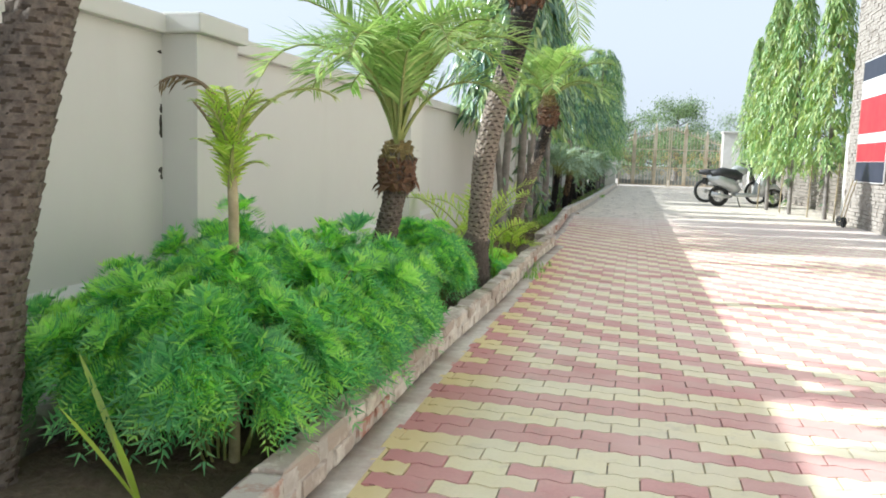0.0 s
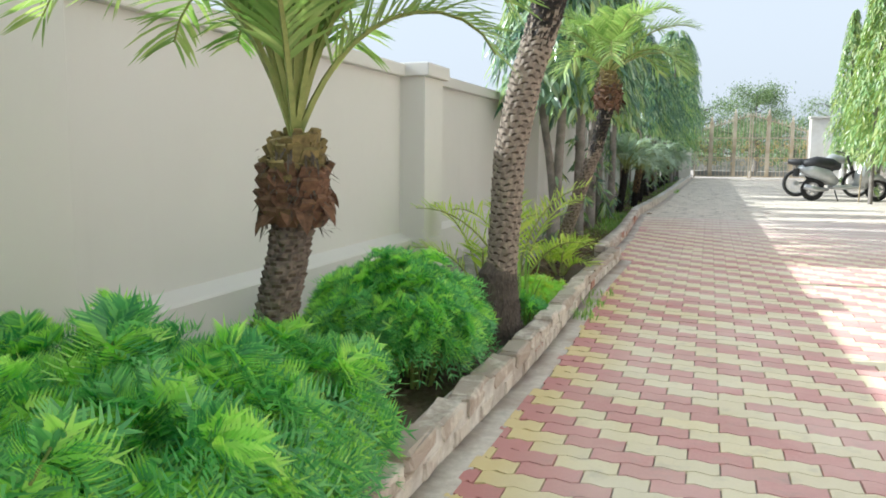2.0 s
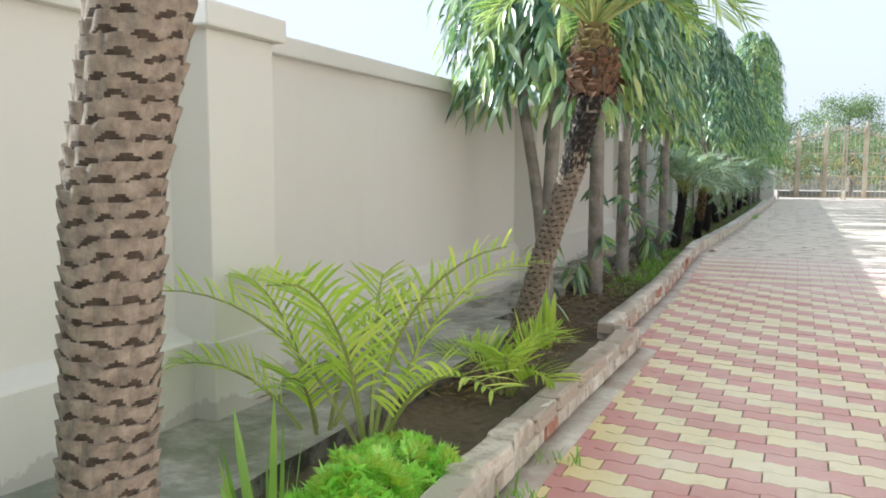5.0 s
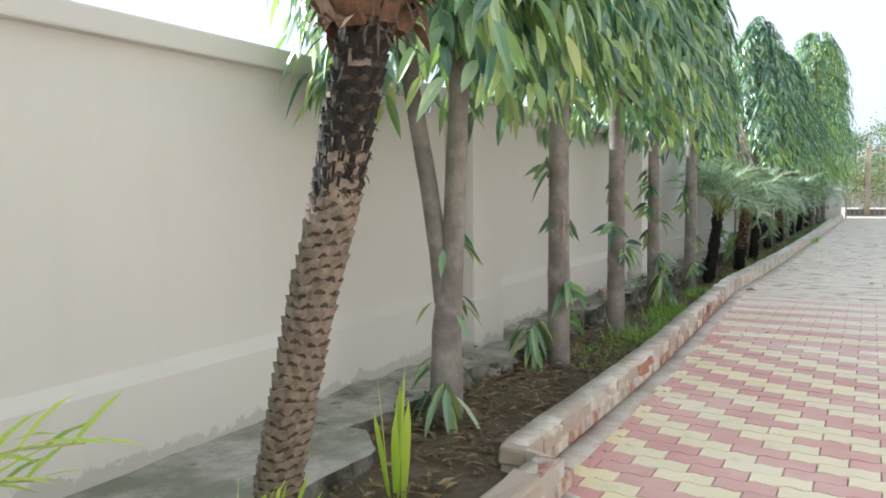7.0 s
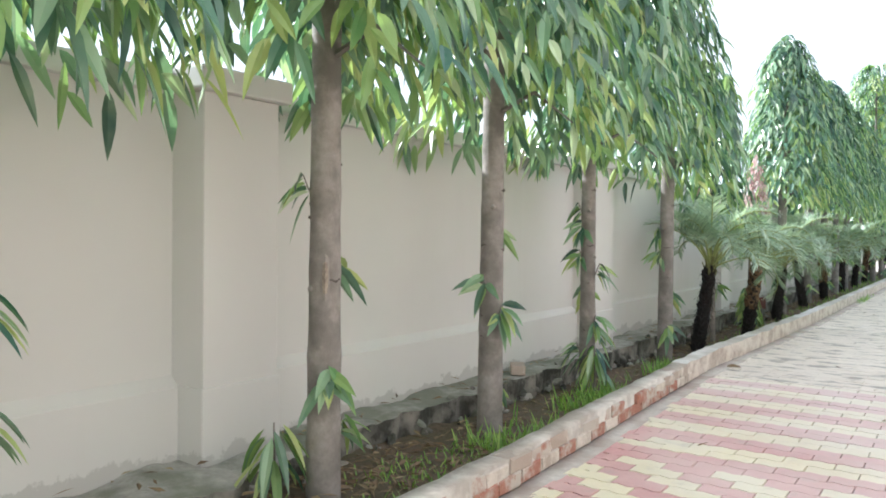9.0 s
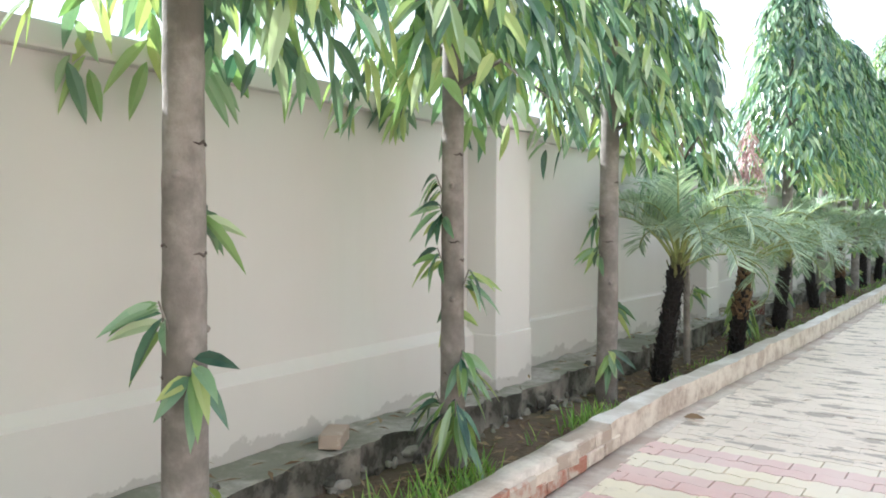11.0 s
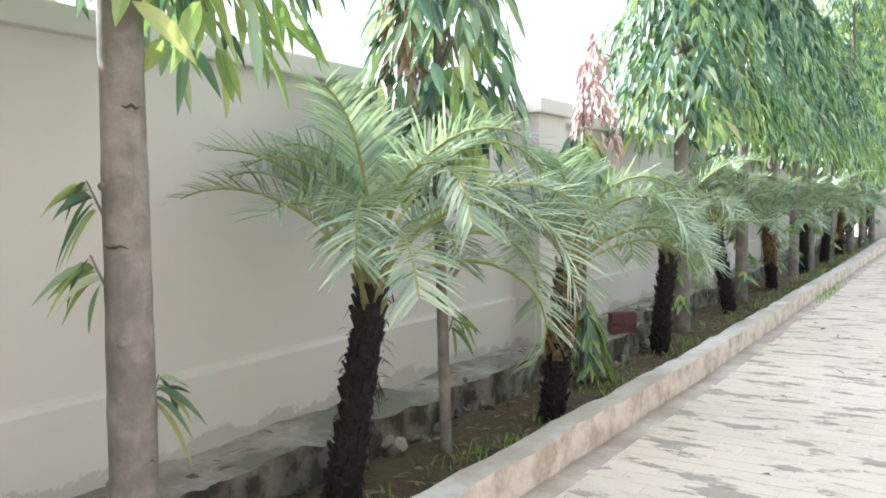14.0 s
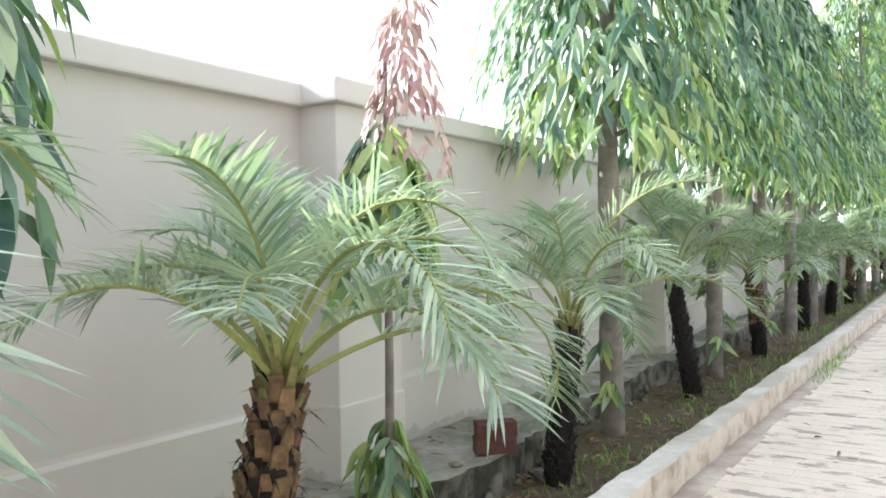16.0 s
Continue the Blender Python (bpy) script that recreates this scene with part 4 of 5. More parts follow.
def palm_clump(x, y, count, length, seed, label, elev=(1.5, 0.95)):
    """A stemless clump of yellow-green feather leaves."""
    rng = random.Random(seed)
    e = empty("palm_clump", x, y, 0.03)
    g = Geo()
    for k in range(count):
        a = k * 2.4 + rng.random() * 0.5
        st = Vector((math.cos(a), math.sin(a), 0)) * 0.05 * rng.random()
        f = (k + 0.5) / count
        frond(g, st, a, elev[0] * (1 - f) + elev[1] * f, length * (0.7 + 0.5 * rng.random()), 1.1 + 0.5 * rng.random(), pairs=20, leaflet=0.30, width=0.017, bare=0.3, vee=0.6, rng=rng)
    tagged(g.done("fronds", [M_PALM_Y, M_RACHIS], e), kind="stuff")
    return tagged(e, label, "plant")


palm_clump(-1.46, 7.8, 7, 1.12, 91, "clump of yellow-green palm fronds in the bed")
palm_clump(-1.78, 7.95, 5, 0.95, 92, "low clump of yellow-green palm fronds by the slab")
palm_clump(-1.30, 9.05, 6, 0.45, 93, "small clump of yellow-green palm fronds")


def strap_plant(name, x, y, count, length, width, spread, seed, mat, label):
    rng = random.Random(seed)
    g = Geo()
    for k in range(count):
        a = rng.random() * 6.28
        o = Vector((math.cos(a), math.sin(a), 0))
        g.blade(o * 0.04 * rng.random(), o * spread * rng.random() + Vector((0, 0, 1)), Vector((math.sin(a * 3), math.cos(a * 3), 0.1)), length * (0.6 + 0.5 * rng.random()), width * (0.7 + 0.5 * rng.random()), 0, 0.12 * rng.random(), 5)
    ob = g.done(name, mat)
    ob.matrix_basis = pose(x, y, 0.02)
    return tagged(ob, label, "plant", kind="stuff")


strap_plant("spear_plant", -1.98, 6.15, 5, 0.56, 0.055, 0.10, 1, M_GRASS, "upright spear-leaved plant against the slab")
strap_plant("strap_leaf_plant", -1.16, 6.72, 22, 0.58, 0.026, 0.4, 2, M_GRASS, "tuft of long strap leaves beside the kerb")
strap_plant("strap_leaf_plant", -1.45, 10.25, 7, 0.60, 0.042, 0.25, 3, M_PALM_Y, "few broad yellow-green strap leaves in the soil")
strap_plant("strap_leaf_plant", -1.36, 1.45, 3, 0.62, 0.03, 1.3, 6, M_PALM_Y, "long yellow-green strap leaves in front of the bush")
feather_bush("fern_bush", -1.24, 7.45, [(0, -0.15, 0.2, 0.25, 0.26), (0, 0.2, 0.2, 0.25, 0.22)], 84, "low bright green feathery plant beside the kerb", M_BUSH_Y, M_PALM_Y, leaves=20, leaf=0.9)
feather_bush("fern_bush", -1.12, 6.72, [(0, 0, 0.13, 0.2, 0.26)], 85, "small feathery plant at the palm's foot", leaves=18, leaf=0.9)
feather_bush("marigold_bush", -1.64, 6.0, [(0, 0, 0.26, 0.26, 0.46)], 86, "small green marigold bush beside the palm", leaves=22)


def grass_patch(x0, x1, y0, y1, count, length, seed, label, mat=M_GRASS):
    rng = random.Random(seed)
    g = Geo()
    for k in range(count):
        y = y0 + (y1 - y0) * rng.random()
        x = x0 + (x1 - x0) * rng.random()
        if noise.noise(Vector((x * 2.2, y * 2.2, seed))) < -0.12:
            continue
        a = rng.random() * 6.28
        g.blade(Vector((x, y, bed_z(y) - 0.03 if x < kerb_x(y) - 0.05 else -0.02)), Vector((math.cos(a) * 0.5, math.sin(a) * 0.5, 1)), Vector((math.cos(a), math.sin(a), 0.2)), length * (0.4 + rng.random()), 0.006 + 0.006 * rng.random(), 0, 0.35 * rng.random(), 3)
    ob = g.done("grass_patch", mat)
    ob.matrix_basis = pose(0, 0, 0.02)
    return tagged(ob, label, "grass", kind="stuff")


grass_patch(-1.75, -1.30, 14.0, 17.9, 2600, 0.17, 1, "patch of fresh green grass in the bed")
grass_patch(-1.85, -1.35, 12.6, 14.2, 500, 0.07, 2, "thin short grass on the soil")
grass_patch(-1.8, -1.35, 17.9, 26.0, 1500, 0.08, 3, "thin weeds between the palms")
grass_patch(-1.7, -1.2, 26.0, 41.0, 1400, 0.12, 4, "thin weeds at the far end of the bed")
grass_patch(-0.88, -0.70, 7.15, 8.3, 260, 0.09, 5, "grass growing from the joint beside the kerb")
grass_patch(-0.98, -0.84, 26.5, 29.0, 160, 0.08, 6, "weeds growing along the kerb")


def litter(x0, x1, y0, y1, z, count, seed, name, label):
    rng = random.Random(seed)
    g = Geo()
    for k in range(count):
        a, p_y = rng.random() * 6.28, y0 + (y1 - y0) * rng.random()
        p = Vector((x0 + (x1 - x0) * rng.random(), p_y, (z + bed_z(p_y) - 0.03 if z < 0.1 and x1 < -1 else z) + 0.025 * rng.random()))
        g.small_leaf(p, Vector((math.cos(a), math.sin(a), (rng.random() - 0.5) * 0.5)), Vector((rng.random() - 0.5, rng.random() - 0.5, 1)), 0.045 + 0.075 * rng.random(), 0.012 + 0.018 * rng.random(), 0, 0.05)
    ob = g.done(name, M_DRY)
    return tagged(ob, label, "leaves", kind="stuff")


litter(-2.0, -1.25, 8.8, 14.0, 0.045, 1700, 1, "leaf_litter", "dry brown leaves lying on the soil")
litter(-2.0, -1.35, 14.0, 30.0, 0.045, 1800, 2, "leaf_litter", "dry brown leaves between the trees")
litter(-2.4, -2.15, 10.8, 26.0, 0.12, 160, 3, "fallen_leaves", "a few dry leaves on the concrete footing")
litter(-2.3, -1.75, 6.2, 10.4, 0.112, 26, 4, "fallen_leaves", "a few dry leaves on the slab")
g = Geo()
g.leaf(Vector((0, 0, 0.012)), Vector((1, 0.3, 0.15)), Vector((0.3, -0.5, 1)), 0.13, 0.05, 0, 0.15)
ob = g.done("curled_leaf", M_DRY)
ob.matrix_basis = pose(-1.12, 17.7, 0.004)
tagged(ob, "single curled dry leaf on the paving by the kerb", "leaf")
litter(-0.8, 1.6, 14.0, 34.0, 0.006, 60, 5, "fallen_leaves", "scattered dry leaves on the paving")


# bunches of leaves at the trunks' feet
def leaf_bunch(x, y, h, count, seed):
    rng = random.Random(seed)
    g = Geo()
    for k in range(count):
        a = rng.random() * 6.28
        o = Vector((math.cos(a), math.sin(a), 0))
        g.leaf(o * 0.06 * rng.random() + Vector((0, 0, h * (0.55 + 0.45 * rng.random()))), o * 0.8 + Vector((0, 0, -0.6 - 0.6 * rng.random())), o + Vector((0, 0, 0.5)), 0.15 + 0.08 * rng.random(), 0.045, int(rng.random() < 0.45), 0.35)
    g.tube([(0, 0, -0.04), (0.005, 0, h * 0.5), (0, 0, h)], [0.008, 0.006, 0.004], 5, 2)
    ob = g.done("sucker_shoot", [M_ASHOKA, M_ASHOKA_Y, M_BARK])
    ob.matrix_basis = pose(x, y, bed_z(y))
    tagged(ob, "bunch of drooping leaves sprouting at a trunk's foot", "shoot", kind="stuff")


leaf_bunch(-1.86, 12.72, 0.36, 22, 1)
leaf_bunch(-1.74, 16.08, 0.40, 30, 2)
leaf_bunch(-1.70, 11.15, 0.26, 12, 3)
leaf_bunch(-1.58, 17.55, 0.14, 14, 4)


# ---- far end: gate, trees beyond ----
M_GATE = grainy("cream_gate_paint", (0.50, 0.42, 0.31), (0.62, 0.54, 0.42), 8, 0.5, 0.1, coarse=2.0, coarse_c=(0.42, 0.33, 0.23))
M_GATE_DK = grainy("grey_gate_sheet", (0.16, 0.16, 0.15), (0.24, 0.24, 0.22), 6, 0.5, 0.1)
M_GOLD = grainy("gold_paint", (0.50, 0.34, 0.12), (0.62, 0.46, 0.20), 12, 0.4, 0.1, metal=0.5)
M_WHITE = grainy("white_paint", (0.70, 0.68, 0.64), (0.80, 0.78, 0.74), 5, 0.7, 0.15, coarse=0.8, coarse_c=(0.62, 0.59, 0.54))
GY = 42.7


def gate_leaf(x0, x1, rise):
    """One leaf of a steel gate: frame, bars, scrolls, sheet below."""
    e = empty("gate_leaf", x0, GY, 0.03)
    w = x1 - x0
    top = lambda u: 2.2 + rise * (u if rise > 0 else 0) + abs(rise) * (0 if rise > 0 else 1 - u)
    g = Geo()
    for u in (0.015, 0.985):
        g.box(u * w - 0.035, u * w + 0.035, -0.03, 0.03, 0, top(u) + 0.1)
    for z in (0.06, 0.95, 1.9):
        g.box(0, w, -0.02, 0.02, z, z + 0.05)
    g.tube([(w * k / 8, 0, top(k / 8)) for k in range(9)], [0.03] * 9, 6)
    g.done("frame", M_GATE, e)
    n = 15
    for k in range(1, n):
        g = Geo()
        u = k / n
        g.box(u * w - 0.012, u * w + 0.012, -0.01, 0.01, 0.08, top(u))
        g.tube([(u * w, 0, top(u)), (u * w, 0, top(u) + 0.08), (u * w, 0, top(u) + 0.22)], [0.018, 0.03, 0.003], 6)
        g.done("bar", M_GATE, e)
    for u in (0.30, 0.72):
        g = Geo()
        g.box(u * w - 0.085, u * w + 0.085, -0.035, -0.015, 0.08, top(u) + 0.25, bev=0.01)
        g.tube([(u * w, -0.025, top(u) + 0.25), (u * w, -0.025, top(u) + 0.36), (u * w, -0.025, top(u) + 0.55)], [0.04, 0.055, 0.005], 8)
        g.done("pilaster", M_GATE, e)
    for k in range(12):
        c = ((k + 0.5) / 12 * w, -0.025, 1.45 + 0.22 * (k % 2))
        for dz, r in ((0.0, 0.10), (-0.16, 0.06), (-0.75, 0.08)):
            g = Geo()
            g.ring((c[0], c[1], c[2] + dz), (0, 1, 0), r, 0.013, 14, 5)
            g.done("scroll", M_GOLD if k % 3 else M_GATE, e)
    g = Geo()
    g.box(0.03, w - 0.03, -0.008, 0.008, 0.1, 0.34)
    g.done("sheet", M_GATE_DK, e)
    tagged(e, "closed cream steel gate leaf with bars, scrolls and finials", "gate", "gate leaves")


gate_leaf(-0.72, 1.82, 0.8)
gate_leaf(1.86, 4.35, -0.8)


def pier(name, x, y, w, h):
    g = Geo()
    g.box(-w / 2, w / 2, -w / 2, w / 2, -0.18, h, bev=0.015)
    g.box(-w / 2 - 0.06, w / 2 + 0.06, -w / 2 - 0.06, w / 2 + 0.06, h, h + 0.1, bev=0.015)
    ob = g.done(name, M_WHITE)
    ob.matrix_basis = pose(x, y, 0)
    return tagged(ob, "white painted gate pier with a flat cap", "pier", kind="structure")


pier("gate_pier_west", -1.15, GY, 0.6, 2.55)
pier("gate_pier_east", 4.85, GY, 0.9, 2.85)
g = Geo()
g.box(-30, 30, 0, 0.2, -0.18, 0.8)
ob = tagged(g.done("wall_beyond", M_LEDGE), "low grey wall beyond the gate", "wall", kind="structure")
ob.matrix_basis = pose(0, 66, 0)

M_FAR = leaf_mat("far_foliage", [(0.0, (0.10, 0.17, 0.10)), (0.5, (0.18, 0.26, 0.13)), (1.0, (0.30, 0.37, 0.16))], 0.2, 0.7)


def broad_tree(x, y, h, r, seed, label, count=4200, leaf=0.2):
    """A round-headed tree: trunk, forking limbs and clustered leaves with gaps."""
    rng = random.Random(seed)
    e = empty("broad_tree", x, y, -0.15)
    g = Geo()
    bark_trunk(g, [(0, 0, 0), (0.1, 0, h * 0.3), (0, 0.1, h * 0.55), (0, 0, h * 0.85)], [0.22, 0.17, 0.12, 0.04], 10, seed)
    tips = []
    for k in range(14):
        a, z = k * 2.4, h * (0.32 + 0.04 * k)
        o = Vector((math.cos(a), math.sin(a), 0)) * r * (0.45 + 0.45 * rng.random())
        p = Vector((0, 0, z)) + o + Vector((0, 0, h * (0.05 + 0.12 * rng.random())))
        g.tube([(0, 0, z), tuple(o * 0.5 + Vector((0, 0, z + h * 0.06))), tuple(p)], [0.08, 0.05, 0.02], 6)
        tips.append(p)
    tips.append(Vector((0, 0, h * 0.85)))
    g.done("trunk", M_BARK, e, True)
    g = Geo()
    for k in range(count):
        c = tips[int(rng.random() * len(tips))]
        p = c + Vector((rng.gauss(0, 1), rng.gauss(0, 1), rng.gauss(0, 0.75))) * r * 0.19
        g.small_leaf(p, Vector((rng.gauss(0, 1), rng.gauss(0, 1), rng.gauss(0, 0.6) - 0.3)), Vector((rng.gauss(0, 1), rng.gauss(0, 1), 1)), leaf * (0.6 + 0.7 * rng.random()), leaf * 0.45)
    tagged(g.done("crown", M_FAR, e), kind="stuff")
    tagged(e, label, "tree", "trees beyond the gate")


broad_tree(4.5, 95, 8.8, 3.5, 1, "round-headed tree far beyond the gate", 8000, 0.24)
broad_tree(-1.0, 72, 5.6, 2.6, 2, "small leafy tree beyond the gate")
broad_tree(12.5, 100, 8.0, 3.6, 3, "leafy tree far beyond the gate")
broad_tree(5.2, 70, 3.9, 2.2, 4, "bushy tree behind the gate")
broad_tree(1.6, 70, 3.6, 2.2, 5, "low bushy tree behind the gate")
broad_tree(-0.2, 50, 2.3, 1.3, 8, "dense shrub just beyond the gate", 1700, 0.16)
broad_tree(2.6, 54, 2.9, 1.5, 9, "rounded shrub beyond the gate", 1900, 0.16)
broad_tree(4.4, 50, 2.1, 1.2, 10, "dense shrub just beyond the gate", 1500, 0.16)
broad_tree(-6.0, 90, 7.0, 3.5, 6, "leafy tree far beyond the wall")
broad_tree(18.0, 85, 7.0, 3.5, 7, "leafy tree far beyond the wall")

# ---- east side: clad building, back wall, mast trees, vehicles ----
M_CLAD = brick_mat("stone_cladding", (0.30, 0.27, 0.24), (0.46, 0.42, 0.375), (0.25, 0.22, 0.19))
M_RENDER = grainy("pale_render", (0.55, 0.51, 0.45), (0.64, 0.60, 0.54), 5, 0.85, 0.2, coarse=0.7, coarse_c=(0.50, 0.46, 0.40))
BX = 4.78
g = Geo()
g.box(BX, 12.0, -9.0, 18.85, -0.18, 6.2)
bld = tagged(g.done("building_wall", M_RENDER), "building side wall clad in pale split-stone strips", "building", kind="structure")
g = Geo()
rng = random.Random(4)
z, row = 0.0, 0
while z < 6.1:
    h = 0.065 + 0.02 * rng.random()
    y = 13.0 - 0.15 * (row % 2)
    while y < 18.8:
        L = min(0.18 + 0.16 * rng.random(), 18.85 - y)
        d = 0.02 + 0.022 * rng.random()
        if L > 0.05:
            g.box(BX - d, BX + 0.01, y + 0.004, y + L - 0.004, z + 0.004, z + h - 0.004)
        y += L
    z += h
    row += 1
tagged(g.done("cladding_stone", M_CLAD, bld), kind="stuff")
g = Geo()
g.box(BX - 0.02, BX + 0.4, 18.852, 19.1, -0.18, 2.0, bev=0.01)
tagged(g.done("corner_post", M_WHITE), "white painted corner post", "post", kind="structure")
g = Geo()
g.box(5.45, 5.65, 19.1, 42.3, -0.18, 1.75)
east = tagged(g.done("wall_east", M_WHITE), "white boundary wall clad in stone strips", "wall", kind="structure")
g = Geo()
z = 0.0
while z < 1.7:
    y = 19.15
    while y < 34.0:
        L = 0.35 + 0.3 * rng.random()
        g.box(5.42 - 0.015 * rng.random(), 5.46, y + 0.006, y + L - 0.006, z + 0.007, z + 0.103)
        y += L
    z += 0.11
tagged(g.done("cladding_stone", M_CLAD, east), kind="stuff")

M_BAN_RED = grainy("banner_red", (0.50, 0.03, 0.05), (0.60, 0.06, 0.07), 3, 0.5, 0.05)
M_BAN_DK = grainy("banner_navy", (0.03, 0.035, 0.06), (0.05, 0.055, 0.085), 3, 0.5, 0.05)
M_BAN_WH = grainy("banner_white", (0.72, 0.71, 0.70), (0.78, 0.77, 0.76), 3, 0.5, 0.05)
e = empty("banner", BX - 0.06, 15.85, 0.95)
g = Geo()
g.box(-0.012, 0.012, 0, 2.05, 0, 2.5, bev=0.004)
g.done("board", M_BAN_WH, e)
for name, mat, z0, z1 in (("dark_band", M_BAN_DK, 0.02, 0.42), ("red_band", M_BAN_RED, 0.43, 0.80), ("red_band", M_BAN_RED, 1.0, 1.72), ("dark_band", M_BAN_DK, 2.1, 2.48)):
    g = Geo()
    g.box(-0.018, -0.013, 0.02, 2.03, z0, z1)
    g.done(name, mat, e)
tagged(e, "printed banner with red, white and navy bands on the clad wall", "banner")

# sunlight on these trees is put into yellower leaves and a high young share
RT = ashoka_tree(51, 6.2, 1.05, 0.72, 460, 0.05, 0.12, young=0.8, sprouts=3, far=True, leafmats=[M_ASHOKA_SUNLIT, M_ASHOKA_Y])
tagged(RT, "tall conical mast tree with leaves coloured as if sunlit", group="mast trees by the building")
place(RT, 3.85, 23.6, 0.0)
again(RT, 4.12, 21.7, 0.0, turn=130)
again(RT, 4.62, 20.0, 0.0, turn=70)
again(RT, 4.3, 25.4, 0.0, turn=250)
again(RT, 4.6, 29.0, 0.0, turn=20)
again(RT, 4.6, 33.0, 0.0, turn=190)
M_STICK = grainy("bamboo_stake", (0.30, 0.24, 0.15), (0.42, 0.35, 0.23), 20, 0.8)
for x, y in ((4.0, 22.4), (4.35, 20.6), (4.7, 19.4), (3.7, 24.3)):
    g = Geo()
    g.tube([(0, 0, -0.05), (0.02, 0.01, 0.7), (0.04, 0, 1.35)], [0.02, 0.018, 0.016], 7)
    ob = g.done("stake", M_STICK)
    ob.matrix_basis = pose(x, y, 0.0)
    tagged(ob, "thin wooden stake beside a young tree", "stake", "tree stakes")

M_TYRE = grainy("tyre_rubber", (0.02, 0.02, 0.02), (0.04, 0.04, 0.04), 40, 0.85)
M_SILVER = grainy("silver_paint", (0.45, 0.46, 0.46), (0.56, 0.57, 0.57), 15, 0.35, 0.05, metal=0.4)
M_BLACK = grainy("black_plastic", (0.015, 0.015, 0.017), (0.035, 0.035, 0.037), 30, 0.5)
M_STEEL = grainy("bright_steel", (0.45, 0.45, 0.45), (0.6, 0.6, 0.6), 25, 0.3, 0.05, metal=0.9)


def wheel(e, x, z, r, t, spokes):
    w = Geo()
    w.ring((x, 0, z), (0, 1, 0), r - t, t, 28, 8)
    tyre = w.done("wheel", M_TYRE, e, True)
    w = Geo()
    w.ring((x, 0, z), (0, 1, 0), r - 2 * t, t * 0.35, 24, 6)
    w.tube([(x, -0.06, z), (x, 0.06, z)], [0.05, 0.05], 10)
    for k in range(spokes):
        a = 2 * math.pi * k / spokes
        w.tube([(x, 0, z), (x + math.cos(a) * (r - 2 * t), 0, z + math.sin(a) * (r - 2 * t))], [0.014 if spokes < 9 else 0.004] * 2, 5)
    w.done("rim", M_STEEL, tyre)


def scooter(x, y, turn, s):
    e = empty("scooter", x, y, 0.0)
    e.matrix_basis = pose(x, y, 0.0, 0, 0, turn) @ Matrix.Scale(s, 4)
    wheel(e, 0, 0.24, 0.24, 0.055, 6)
    wheel(e, 1.28, 0.24, 0.24, 0.05, 6)
    g = Geo()
    g.tube([(-0.30, 0, 0.66), (-0.05, 0, 0.62), (0.25, 0, 0.52), (0.45, 0, 0.36)], [0.06, 0.15, 0.15, 0.10], 12)
    g.box(0.35, 0.95, -0.15, 0.15, 0.24, 0.32, bev=0.03)
    g.tube([(0.93, 0, 0.28), (1.0, 0, 0.55), (1.08, 0, 0.82), (1.06, 0, 0.98)], [0.14, 0.17, 0.13, 0.09], 12)
    g.tube([(1.10, 0, 0.46), (1.28, 0, 0.50), (1.45, 0, 0.40)], [0.06, 0.075, 0.04], 10)
    g.done("body", M_SILVER, e, True)
    g = Geo()
    g.tube([(-0.22, 0, 0.74), (0.05, 0, 0.78), (0.35, 0, 0.74), (0.52, 0, 0.70)], [0.09, 0.13, 0.13, 0.07], 12)
    g.done("seat", M_BLACK, e, True)
    g = Geo()
    g.tube([(1.25, 0, 0.30), (1.12, 0, 0.75), (1.05, 0, 1.02)], [0.035, 0.03, 0.03], 8)
    g.tube([(0.98, -0.34, 1.06), (1.06, -0.12, 1.03), (1.06, 0.12, 1.03), (0.98, 0.34, 1.06)], [0.02, 0.028, 0.028, 0.02], 8)
    g.tube([(1.02, -0.2, 1.05), (1.0, -0.26, 1.22)], [0.006, 0.006], 5)
    g.box(0.96, 0.99, -0.33, -0.2, 1.19, 1.27, bev=0.012)
    g.box(1.0, 1.14, -0.13, 0.13, 0.96, 1.08, bev=0.04)
    g.done("handlebar", M_BLACK, e)
    g = Geo()
    g.tube([(0.25, -0.17, 0.24), (0.0, -0.18, 0.24), (-0.22, -0.18, 0.30)], [0.03, 0.06, 0.055], 10)
    g.done("exhaust", M_STEEL, e, True)
    g = Geo()
    g.tube([(0.42, -0.06, 0.22), (0.46, -0.16, 0.0)], [0.014, 0.014], 6)
    g.done("stand", M_BLACK, e)
    g = Geo()
    g.box(-0.38, -0.30, -0.08, 0.08, 0.50, 0.66, bev=0.02)
    g.done("tail_lamp", M_BLACK, e)
    tagged(e, "silver and black motor scooter parked on its stand", "scooter")


scooter(2.62, 24.5, 14, 1.28)


